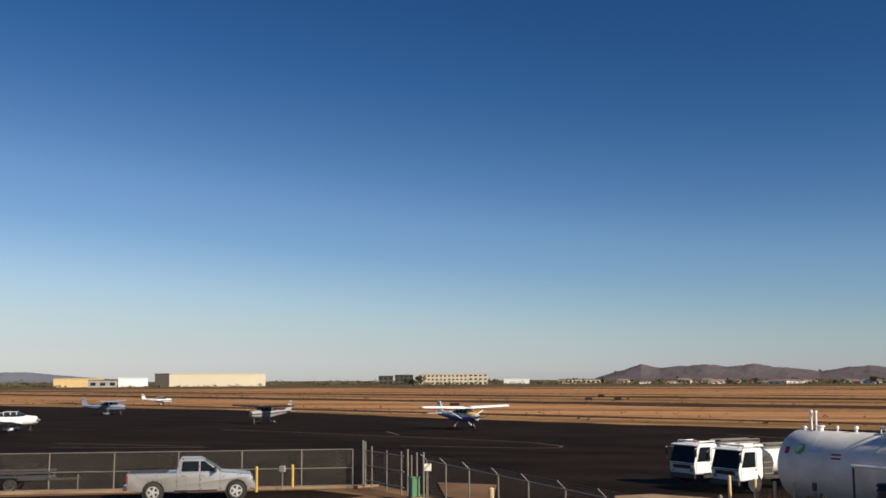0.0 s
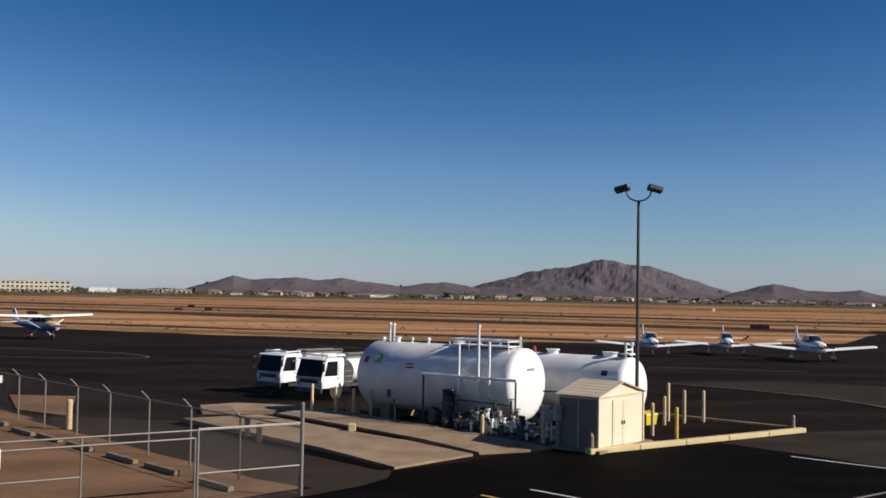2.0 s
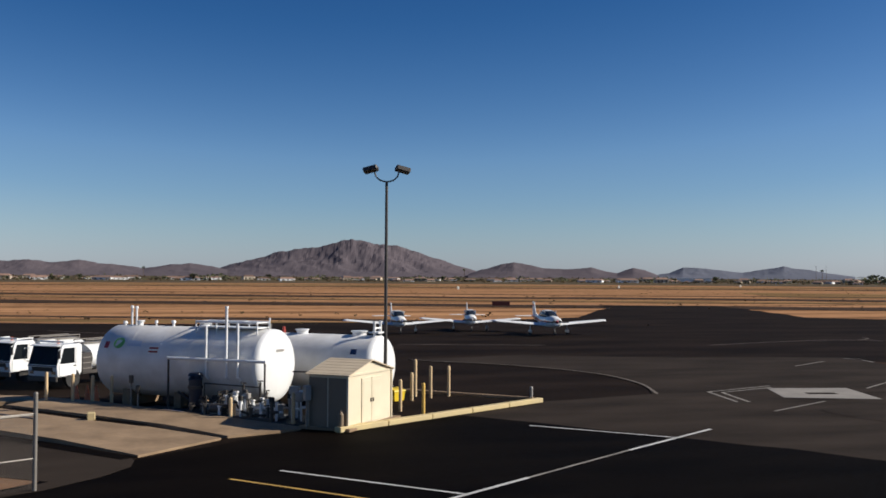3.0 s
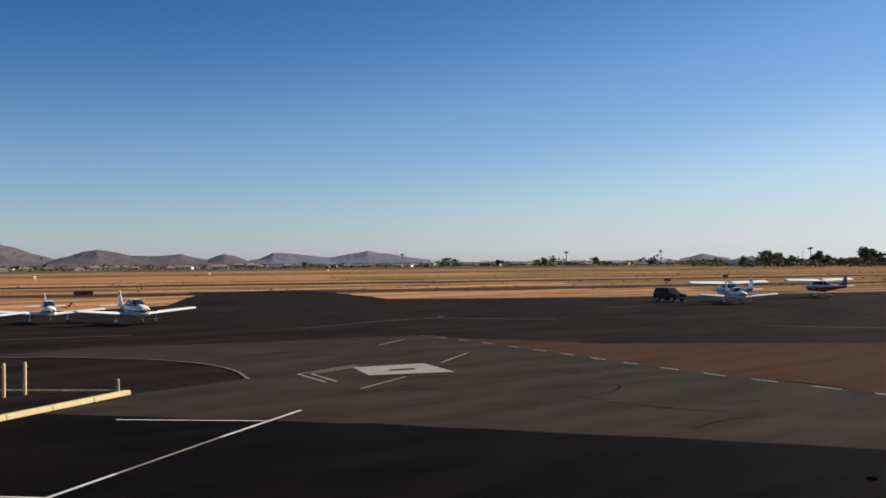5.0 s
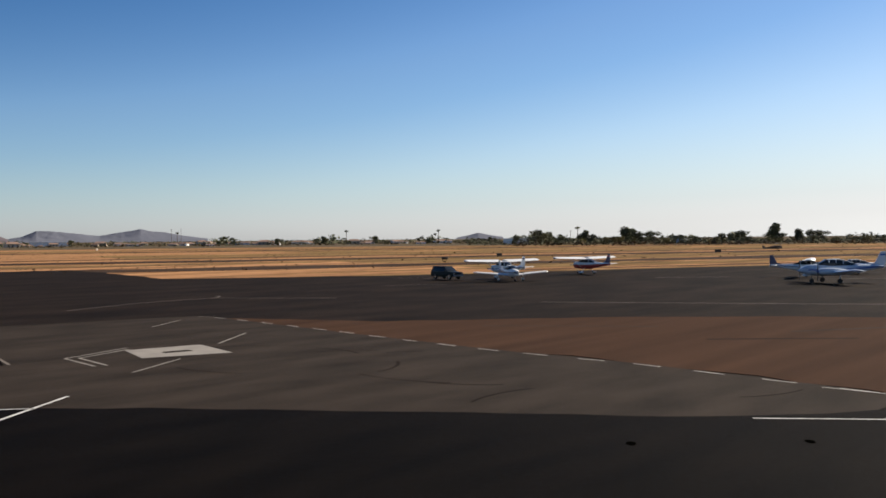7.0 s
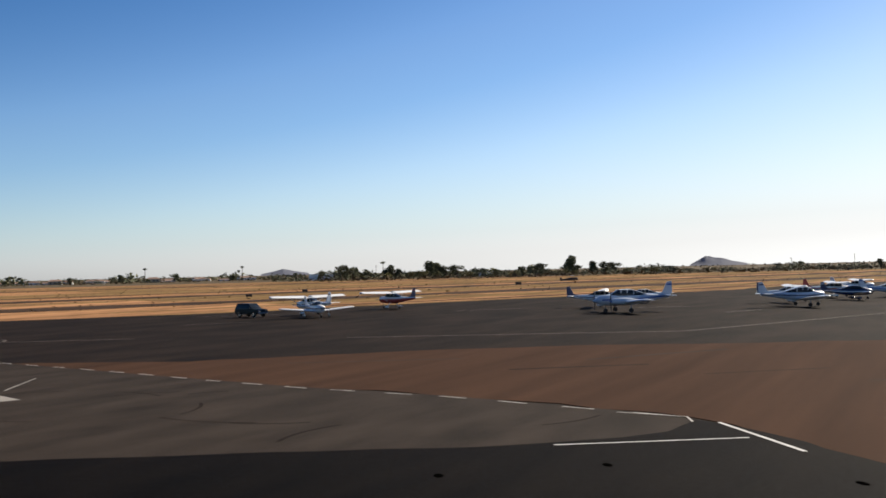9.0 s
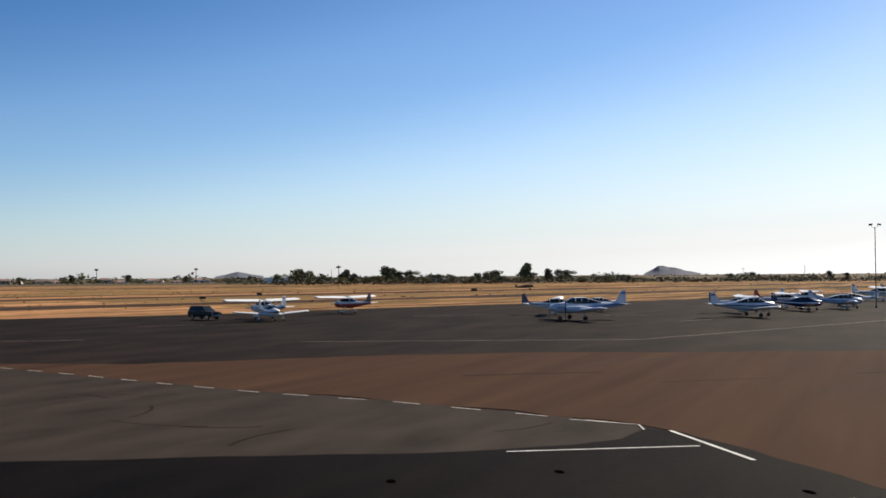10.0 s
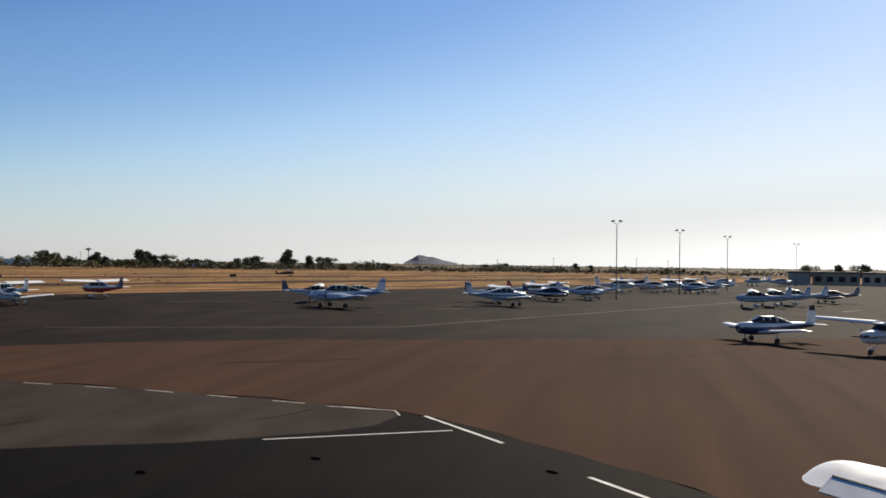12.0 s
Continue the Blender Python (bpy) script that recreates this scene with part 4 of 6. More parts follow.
def pickup(x, y, deg):
    """Extended-cab pickup, nose along +x, origin under its middle."""
    t = thing("pickup_truck", heading(x, y, deg), "silver extended-cab pickup truck parked in the lot", "pickup truck")
    hw = 0.98
    arch = lambda cx, r: [(cx + r * math.cos(a), 0.42 + r * math.sin(a)) for a in [math.pi - math.pi * k / 8 for k in range(9)]]
    low = [(-2.82, 0.55)] + arch(-1.66, 0.5) + arch(2.1, 0.5) + [(2.72, 0.5), (2.86, 0.62), (2.86, 1.0), (2.74, 1.14), (1.4, 1.27), (1.35, 1.3), (-0.63, 1.3), (-0.65, 1.27), (-2.84, 1.27)]
    bm = side_plate(B(), low, -hw, hw)
    part("body", bevelled(bm, 0.05), "silver", t, smooth=40)
    bm = B()
    loft(bm, [[(1.4, -0.93, 1.26), (1.4, 0.93, 1.26), (-0.65, 0.93, 1.26), (-0.65, -0.93, 1.26)], [(0.58, -0.76, 1.84), (0.58, 0.76, 1.84), (-0.5, 0.76, 1.86), (-0.5, -0.76, 1.86)],
              [(0.45, -0.7, 1.9), (0.45, 0.7, 1.9), (-0.4, 0.7, 1.92), (-0.4, -0.7, 1.92)]])
    part("cab", bevelled(bm, 0.03), "silver", t, smooth=40)

    def pane(pts, name="side_window"):
        bm = B()
        bm.faces.new([bm.verts.new(p) for p in pts])
        r = bmesh.ops.solidify(bm, geom=bm.faces[:], thickness=0.012)
        part(name, bm, "glass", t)

    for s in (-1, 1):
        f = lambda px, pz: (px, s * (0.945 - 0.17 * (pz - 1.26) / 0.58 + 0.012), pz)
        pane([f(1.22, 1.33), f(0.46, 1.33), f(0.46, 1.78), f(0.64, 1.78)])
        pane([f(0.38, 1.33), f(-0.4, 1.33), f(-0.36, 1.78), f(0.38, 1.78)])
        part("mirror", box(B(), (0.14, 0.26, 0.24), (1.12, s * 1.1, 1.4), bevel=0.03), "black", t)
        for xx in (0.55, -0.28):
            part("door_handle", box(B(), (0.2, 0.03, 0.05), (xx, s * 0.995, 1.15), bevel=0.008), "silver", t)
        for xx in (1.36, 0.42, -0.6):
            part("door_seam", box(B(), (0.012, 0.01, 0.72), (xx, s * 0.982, 0.9)), "dark_steel", t)
        part("running_board", box(B(), (1.95, 0.12, 0.07), (0.25, s * 0.98, 0.46), bevel=0.02), "chrome", t)
        part("headlight", box(B(), (0.2, 0.3, 0.26), (2.75, s * 0.8, 0.96), bevel=0.03), "chrome", t)
        part("tail_light", box(B(), (0.1, 0.14, 0.36), (-2.81, s * 0.92, 1.02), bevel=0.02), "sign_red", t)
    pane([(1.39, -0.82, 1.31), (1.39, 0.82, 1.31), (0.65, 0.68, 1.82), (0.65, -0.68, 1.82)], "windscreen")
    pane([(-0.65, -0.8, 1.34), (-0.65, 0.8, 1.34), (-0.53, 0.68, 1.8), (-0.53, -0.68, 1.8)], "rear_window")
    part("bed_floor", box(B(), (1.72, 1.62, 0.02), (-1.92, 0, 1.285)), "dark_steel", t)
    part("grille", box(B(), (0.06, 1.2, 0.3), (2.86, 0, 0.93), bevel=0.02), "dark_steel", t)
    part("front_bumper", box(B(), (0.24, 1.9, 0.26), (2.86, 0, 0.58), bevel=0.05), "silver", t)
    part("rear_bumper", box(B(), (0.2, 1.86, 0.22), (-2.9, 0, 0.62), bevel=0.03), "chrome", t)
    for xx in (-1.66, 2.1):
        for yy in (-0.86, 0.86):
            wheel(t, xx, yy, 0.41, 0.27, "wheel_alloy")
    for s in (-1, 1):
        for xx in (-1.66, 2.1):
            part("wheel_well", tube(B(), (xx, s * 0.6, 0.42), (xx, s * 0.93, 0.42), 0.5, seg=18), "black", t)
    return t


pickup(-26.2, 43.85, 61)


def fuel_truck(x, y, deg):
    """Cab-over refuelling truck, nose along +x, origin under the front axle."""
    t = thing("fuel_truck", heading(x, y, deg) @ Matrix.Scale(0.9, 4), "white cab-over aircraft refuelling truck parked beside the tank", "truck", "fuel trucks")
    cab = [(1.12, 0.62), (1.2, 1.12), (1.16, 1.3), (0.86, 2.2), (0.72, 2.32), (-0.5, 2.34), (-0.6, 2.2), (-0.6, 0.8), (-0.45, 0.62)]
    bm = side_plate(B(), cab, -1.05, 1.05)
    part("cab", bevelled(bm, 0.06), "white", t, smooth=40)
    bm = B()
    bm.faces.new([bm.verts.new(p) for p in ((1.185, -1.02, 1.26), (1.185, 1.02, 1.26), (0.885, 0.97, 2.2), (0.885, -0.97, 2.2))])
    bmesh.ops.solidify(bm, geom=bm.faces[:], thickness=0.02)
    ws_ = part("windscreen", bm, "glass", t)
    for yy in (-0.5, 0.35):
        part("wiper", tube(B(), (1.2, yy, 1.28), (1.08, yy + 0.4, 1.7), 0.012, seg=5), "black", ws_)
    part("sun_visor", box(B(), (0.3, 2.0, 0.04), (0.98, 0, 2.28), Matrix.Rotation(radians(14), 4, "Y"), bevel=0.012), "white", t)
    for s in (-1, 1):
        bm = B()
        bm.faces.new([bm.verts.new(p) for p in ((0.98, s * 1.062, 1.32), (-0.05, s * 1.062, 1.32), (-0.05, s * 1.062, 2.14), (0.72, s * 1.062, 2.14))])
        bmesh.ops.solidify(bm, geom=bm.faces[:], thickness=0.012)
        part("side_window", bm, "glass", t)
        d_ = part("door", box(B(), (1.2, 0.02, 0.62), (0.42, s * 1.058, 0.98), bevel=0.02), "white", t)
        part("handle", box(B(), (0.16, 0.04, 0.05), (-0.06, s * 1.08, 1.18), bevel=0.01), "dark_steel", d_)
        part("door_seam", box(B(), (0.02, 0.012, 1.55), (-0.14, s * 1.056, 1.42)), "dark_steel", t)
        part("mirror", box(B(), (0.08, 0.2, 0.42), (1.26, s * 1.26, 1.82), bevel=0.02), "dark_steel", t)
        part("mirror_arm", tube(tube(B(), (0.95, s * 1.04, 2.1), (1.26, s * 1.24, 2.1), 0.018, seg=6), (1.26, s * 1.24, 2.1), (1.24, s * 1.2, 1.4), 0.018, seg=6), "white", t)
        part("headlight", box(B(), (0.06, 0.3, 0.18), (1.16, s * 0.78, 0.84), bevel=0.02), "chrome", t)
        part("step", box(B(), (0.5, 0.15, 0.05), (0.0, s * 1.0, 0.42)), "dark_steel", t)
        part("wheel_arch", tube(B(), (0.05, s * 0.8, 0.5), (0.05, s * 1.064, 0.5), 0.5, seg=18), "black", t)
        part("roof_rail", tube(B(), (0.62, s * 0.92, 2.44), (-0.55, s * 0.92, 2.46), 0.035, seg=8), "white", t)
        for xx in (0.6, -0.5):
            part("rail_foot", tube(B(), (xx, s * 0.92, 2.3), (xx, s * 0.92, 2.45), 0.025, seg=6), "white", t)
    part("front_bumper", box(B(), (0.16, 2.1, 0.28), (1.16, 0, 0.5), bevel=0.04), "dark_steel", t)
    part("grille", box(B(), (0.05, 1.5, 0.22), (1.185, 0, 1.02), Matrix.Rotation(radians(9), 4, "Y"), bevel=0.01), "dark_steel", t)
    part("blue_stripe", box(B(), (0.03, 2.06, 0.09), (1.205, 0, 1.19), Matrix.Rotation(radians(-6), 4, "Y")), "navy", t)
    part("roof_bar", tube(B(), (0.55, -0.9, 2.46), (0.55, 0.9, 2.46), 0.05), "white", t)
    part("beacon", tube(B(), (0.1, 0, 2.32), (0.1, 0, 2.5), 0.08, 0.06, 12), "orange", t)
    part("chassis", box(B(), (5.6, 0.85, 0.2), (-2.2, 0, 0.68)), "dark_steel", t)
    bm = B()
    n = 20
    loft(bm, [[(xx, r * 1.02 * math.cos(2 * math.pi * k / n), 1.5 + r * 0.72 * math.sin(2 * math.pi * k / n)) for k in range(n)] for xx, r in ((-1.5, 0.8), (-1.42, 1.02), (-4.7, 1.02), (-4.78, 0.8))])
    part("tank", bm, "white", t, smooth=40)
    part("walkway", box(B(), (3.3, 0.7, 0.08), (-3.05, 0, 2.26)), "galv", t)
    bm = B()
    for yy in (-0.45, 0.45):
        tube(bm, (-1.5, yy, 2.45), (-4.6, yy, 2.45), 0.03, seg=6)
        for xx in (-1.5, -3.0, -4.6):
            tube(bm, (xx, yy, 2.2), (xx, yy, 2.45), 0.025, seg=6)
    part("guard_rail", bm, "galv", t)
    part("pump_cabinet", box(B(), (0.7, 2.0, 1.1), (-1.05, 0, 1.25), bevel=0.03), "dark_steel", t)
    part("hose_reel", tube(B(), (-1.05, -1.02, 1.2), (-1.05, -0.7, 1.2), 0.34, seg=18), "dark_steel", t)
    for k in range(3):
        part("cabinet_rail", box(B(), (0.72, 0.03, 0.05), (-1.05, 1.02, 0.95 + 0.3 * k)), "galv", t)
    for xx, yys in ((0.05, (-0.88, 0.88)), (-3.6, (-0.85, 0.85))):
        for yy in yys:
            wheel(t, xx, yy, 0.42, 0.3, "dark_steel")
    return t


fuel_truck(-1.45, 54.0, 224)
fuel_truck(-3.75, 57.2, 224)


def suv(x, y, deg):
    t = thing("sport_utility_car", heading(x, y, deg), "dark green sport utility car parked beside the aircraft", "car")
    hw = 0.9
    low = [(-2.2, 0.45), (-1.75, 0.4), (1.75, 0.4), (2.2, 0.5), (2.25, 0.85), (2.1, 1.0), (1.0, 1.1), (-2.2, 1.12), (-2.28, 0.8)]
    part("body", bevelled(side_plate(B(), low, -hw, hw), 0.06), "green_car", t, smooth=40)
    bm = B()
    loft(bm, [[(1.05, -0.86, 1.08), (1.05, 0.86, 1.08), (-2.2, 0.86, 1.08), (-2.2, -0.86, 1.08)], [(0.35, -0.7, 1.7), (0.35, 0.7, 1.7), (-1.95, 0.72, 1.72), (-1.95, -0.72, 1.72)]])
    part("glasshouse", bevelled(bm, 0.04), "glass", t, smooth=40)
    part("roof", box(B(), (2.25, 1.4, 0.07), (-0.8, 0, 1.735), bevel=0.025), "green_car", t)
    for xx in (-1.4, 1.4):
        for yy in (-0.8, 0.8):
            wheel(t, xx, yy, 0.36, 0.24)
    for s in (-1, 1):
        part("headlight", box(B(), (0.1, 0.35, 0.16), (2.2, s * 0.65, 0.82), bevel=0.02), "chrome", t)
        part("mirror", box(B(), (0.14, 0.2, 0.14), (0.75, s * 1.0, 1.15), bevel=0.03), "green_car", t)
    part("front_bumper", box(B(), (0.14, 1.7, 0.2), (2.24, 0, 0.55), bevel=0.04), "grey_paint", t)
    return t


suv(110.6, 81.4, 192)
# flat utility trailer beyond the pickup
tr = thing("utility_trailer", heading(-36.6, 44.6, 61), "small flat utility trailer with a dark bed", "trailer")
part("bed", box(B(), (3.4, 1.8, 0.12), (0, 0, 0.62), bevel=0.02), "dark_steel", tr)
for s in (-1, 1):
    part("side_rail", box(B(), (3.4, 0.06, 0.1), (0, s * 0.9, 0.95)), "dark_steel", tr)
    for xx in (-1.6, 0, 1.6):
        part("stake", box(B(), (0.06, 0.06, 0.35), (xx, s * 0.9, 0.8)), "dark_steel", tr)
    part("mudguard", box(B(), (0.9, 0.24, 0.05), (-0.2, s * 1.02, 0.74), bevel=0.015), "dark_steel", tr)
    wheel(tr, -0.2, s * 1.02, 0.33, 0.2)
part("drawbar", box(B(), (1.5, 0.1, 0.1), (2.3, 0, 0.55)), "dark_steel", tr)
part("jack", tube(B(), (2.9, 0, 0.0), (2.9, 0, 0.75), 0.03), "galv", tr)

# ---- fences ----
CHAIN = surface("chain_link_wire", (0.24, 0.205, 0.17), (0.17, 0.145, 0.12), 0.6, metal=0.4, grain=20)


def chain_mesh(bm, a, b, z0, z1, pitch=0.085, r=0.0014):
    """Two families of straight slanting wires between two posts."""
    a, b = Vector((*a, 0)), Vector((*b, 0))
    d = b - a
    L, Hh = d.length, z1 - z0
    u = d / L
    off = Vector((-u.y, u.x, 0)) * 0.004
    k = -Hh
    while k < L:
        for sgn in (1, -1):
            s0, s1 = (k, k + Hh)
            za, zb = (z0, z1)
            if s0 < 0:
                za, s0 = z0 - s0, 0
            if s1 > L:
                zb, s1 = z1 - (s1 - L), L
            if s1 - s0 < 0.02:
                continue
            if sgn < 0:
                za, zb = z0 + z1 - za, z0 + z1 - zb
            p, q = a + u * s0 + Vector((0, 0, za)) + off * sgn, a + u * s1 + Vector((0, 0, zb)) + off * sgn
            w = (q - p).cross(off).normalized() * r
            o2 = off.normalized() * r
            vs = [bm.verts.new(v) for v in (p + w, p - w * 0.5 + o2, p - w * 0.5 - o2, q + w, q - w * 0.5 + o2, q - w * 0.5 - o2)]
            for i, j in ((0, 1), (1, 2), (2, 0)):
                bm.faces.new((vs[i], vs[j], vs[j + 3], vs[i + 3]))
        k += pitch
    return bm


def fence(pts, h, label, arms=0.0, rails=(1.0,), mesh=True, over=0.0, r=0.03, wires=True):
    """A pipe and chain-link fence through the posts given; arms lean out by that many metres with barbed wire."""
    t = thing("fence", Matrix(), label, "fence", "fences")
    P = [Vector((*p, 0)) for p in pts]
    tops = []
    for i, p in enumerate(P):
        part("post", tube(B(), p, p + Vector((0, 0, h + over)), r * 1.15, seg=10), "galv", t, smooth=40)
        d = (P[min(i + 1, len(P) - 1)] - P[max(i - 1, 0)]).normalized()
        n = Vector((d.y, -d.x, 0)) * (1 if arms >= 0 else -1)
        if arms:
            q = p + Vector((0, 0, h)) + n * abs(arms) + Vector((0, 0, abs(arms)))
            part("arm", tube(B(), p + Vector((0, 0, h)), q, 0.022, seg=8), "galv", t)
            tops.append((p + Vector((0, 0, h)), q))
    for zf in rails:
        for a, b in zip(P, P[1:]):
            part("rail", tube(B(), a + Vector((0, 0, h * zf)), b + Vector((0, 0, h * zf)), r * 0.75, seg=8), "galv", t, smooth=40)
    if wires:
        for (p0, q0), (p1, q1) in zip(tops, tops[1:]):
            for f in (0.35, 0.65, 0.97):
                part("barbed_wire", tube(B(), p0.lerp(q0, f), p1.lerp(q1, f), 0.004, seg=4), "galv", t)
    if mesh:
        bm = B()
        for a, b in zip(pts, pts[1:]):
            chain_mesh(bm, a, b, 0.04, h - 0.02)
        tagged(part("chain_link", bm, CHAIN, t), kind="stuff")
    return t


S0, SV = Vector((-3.2, 30.6)), Vector((-0.616, 0.788))
row = [tuple(S0 + SV * s) for s in (-2.6, 0, 2.85, 5.6, 8.5, 11.2, 14.2, 16.9, 19.4)]
fence(row[1:], 1.82, "galvanised chain-link fence with leaning barbed-wire arms", arms=-0.30, rails=(1.0,))
fence([(-20.93, 51.05), (-23.33, 49.94), (-26.1, 48.65), (-29.0, 47.3), (-31.9, 45.97), (-34.78, 44.64), (-37.6, 43.3), (-40.5, 42.0), (-43.4, 40.6)], 1.9, "galvanised chain-link fence behind the sidewalk", rails=(1.0, 0.5))
C, Bp, Ap = (-1.3, 28.2), (-3.85, 26.8), (-9.15, 23.85)
fence([row[1], C], 1.82, "galvanised chain-link fence beside the loading area", arms=0.0, rails=(1.0,))
fence([C, Bp], 1.95, "galvanised chain-link panel at the fence corner", rails=(1.0, 0.42), over=0.0)
# the corner post stands taller than the fence
cp = thing("fence_post", pose(*C, 0), "tall galvanised steel corner post of the fence", "post")
part("post", tube(B(), (0.0, 0.0, 0), (0.0, 0.0, 2.45), 0.055, seg=12), "galv", cp, smooth=40)
part("cap", tube(B(), (0, 0, 2.45), (0, 0, 2.5), 0.065, 0.03, 12), "galv", cp)
# the near rail fence and its swing gate
Zp, Yp, Xp = (-11.5, 22.2), (-13.9, 20.85), (-16.4, 19.5)
near = fence([Ap, Zp, Yp, Xp], 1.92, "galvanised pipe-rail fence with hanging signs", rails=(1.0, 0.52), mesh=False, over=0.4)
for q in (Ap, Zp, Yp, Xp):
    for z in (1.92, 1.92 * 0.52):
        part("clamp", box(B(), (0.11, 0.11, 0.08), (q[0], q[1], z), Matrix.Rotation(radians(29), 4, "Z"), bevel=0.02), "clamp", near)
gate = thing("swing_gate", heading(*Ap, 61), "galvanised steel pipe gate with a white notice", "gate")
GL = math.hypot(Bp[0] - Ap[0], Bp[1] - Ap[1]) - 0.08
for z in (0.14, 1.72):
    part("gate_rail", tube(B(), (0.08, 0, z), (GL, 0, z), 0.026), "galv", gate, smooth=40)
part("gate_rail", tube(B(), (0.08, 0, 1.92), (GL + 2.9, 0, 1.92), 0.024), "galv", gate, smooth=40)
part("gate_rail", tube(B(), (0.08, 0, 0.98), (GL * 0.53, 0, 0.98), 0.024), "galv", gate, smooth=40)
for xx, z1 in ((0.1, 2.3), (GL * 0.53, 1.92), (GL, 1.72)):
    part("gate_upright", tube(B(), (xx, 0, 0.1), (xx, 0, z1), 0.026), "galv", gate, smooth=40)
part("gate_upright", tube(B(), (1.0, 0, 0.14), (1.0, 0, 0.98), 0.022), "galv", gate, smooth=40)
for z in (0.98, 1.72, 1.9):
    part("hinge", box(B(), (0.16, 0.1, 0.09), (0.03, 0, z), bevel=0.02), "clamp", gate)
sg = part("sign", box(B(), (0.62, 0.012, 0.44), (1.05, -0.04, 1.55), bevel=0.004), "sign_white", gate, "white notice board")
part("writing_bar", box(B(), (0.5, 0.006, 0.03), (1.05, -0.05, 1.56)), "grey_paint", sg)
for frac, pz, w, h, m, nm in ((0.365, 1.42, 0.7, 0.68, "galv", "perforated_panel"), (0.875, 1.36, 0.54, 0.52, "galv", "perforated_panel"), (1.088, 1.62, 0.5, 0.36, "sign_white", "sign"), (1.11, 1.2, 0.5, 0.42, "galv", "perforated_panel")):
    p = Vector(Ap).lerp(Vector(Yp), frac * 0.83)
    s_ = thing("fence_sign", heading(p.x, p.y, 61), "grey metal panel hung on the near rails" if m == "galv" else "white number sign hung on the near rails", "sign", "fence signs")
    bm = B()
    if m == "galv":
        part("panel", box(bm, (w, 0.014, h), (0, -0.05, pz - 0.1), bevel=0.004), "mesh_panel", s_)
        for q in (-1, 1):
            part("edge_strip", box(B(), (0.03, 0.03, h), (q * w / 2, -0.05, pz - 0.1)), "galv", s_)
    else:
        part("board", box(bm, (w, 0.012, h), (0, -0.06, pz), bevel=0.003), m, s_)
        for k in (-0.1, 0.08):
            part("number_bar", box(B(), (0.1, 0.006, 0.2), (k, -0.07, pz)), "black", s_)
    part("hanger", box(B(), (0.03, 0.05, 0.04), (0, -0.03, pz + h / 2 - 0.06)), "galv", s_)

# oil stains on the lot
for x, y, w, h, d in ((-11.0, 24.6, 1.1, 0.35, 20), (-9.6, 25.6, 0.9, 0.3, 25), (-14.0, 25.2, 0.8, 0.3, 10), (-7.2, 27.0, 0.7, 0.25, 30), (-22.5, 41.8, 1.6, 0.5, 30)):
    bm = B()
    vs = []
    for k in range(18):
        a = 2 * math.pi * k / 18
        q = 1 + 0.35 * noise.noise(Vector((math.cos(a) * 2 + x, math.sin(a) * 2 + y, 0)))
        vs.append(bm.verts.new((w * q * math.cos(a), h * q * math.sin(a), 0)))
    bm.faces.new(vs)
    bmesh.ops.transform(bm, matrix=pose(x, y, 0.002, 0, 0, d), verts=bm.verts)
    part("oil_stain", bm, "apron", lot)

# sliding gate and the small gate at the far corner
G0, G1 = Vector((-15.4, 46.2)), Vector((-20.4, 51.2))
sl = thing("sliding_gate", Matrix(), "galvanised steel sliding gate with tall posts", "gate")
for f, h, r in ((0.0, 2.15, 0.05), (0.10, 2.1, 0.04), (0.18, 1.95, 0.035), (0.24, 2.2, 0.05), (0.34, 2.05, 0.04), (0.58, 2.0, 0.035), (0.84, 2.1, 0.04), (0.96, 2.3, 0.05), (1.0, 2.35, 0.05)):
    p = G0.lerp(G1, f)
    part("post", tube(B(), (p.x, p.y, 0), (p.x, p.y, h), r), "galv", sl, smooth=40)
for z in (0.35, 1.1, 1.85):
    a, b = G0.lerp(G1, 0.3), G0.lerp(G1, 0.98)
    part("rail", tube(B(), (a.x, a.y, z), (b.x, b.y, z), 0.028), "galv", sl, smooth=40)
bm = chain_mesh(B(), tuple(G0.lerp(G1, 0.3)), tuple(G0.lerp(G1, 0.98)), 0.15, 1.85)
tagged(part("chain_link", bm, CHAIN, sl), kind="stuff")
p = G0.lerp(G1, 0.6)
part("gate_panel", box(B(), (0.25, 0.05, 0.9), (p.x, p.y, 1.35), Matrix.Rotation(radians(135), 4, "Z")), "trim_brown", sl)
gb = thing("gate_operator", pose(-15.85, 46.15, 0, 0, 0, 45), "green enamelled gate operator box on a plinth", "gate operator")
part("plinth", box(B(), (0.6, 0.6, 0.12), (0, 0, 0.06), bevel=0.02), "concrete", gb)
part("housing", box(B(), (0.42, 0.42, 0.85), (0, 0, 0.55), bevel=0.03), "green_box", gb)
part("lid", box(B(), (0.46, 0.46, 0.06), (0, 0, 1.0), bevel=0.02), "green_box", gb)
ws = thing("notice", heading(-14.9, 45.3, 68), "small white notice on the gate post", "sign")
part("board", box(B(), (0.32, 0.015, 0.32), (0, 0, 1.55), bevel=0.004), "sign_white", ws)
part("post", tube(B(), (0, 0.04, 0), (0, 0.04, 1.75), 0.03), "galv", ws)
ub = thing("utility_box", pose(-23.5, 48.05, 0), "small grey utility box on a post", "utility box")
part("post", tube(B(), (0, 0, 0), (0, 0, 0.95), 0.035), "galv", ub)
part("box", box(B(), (0.3, 0.16, 0.3), (0, 0, 1.08), bevel=0.02), "grey_paint", ub)
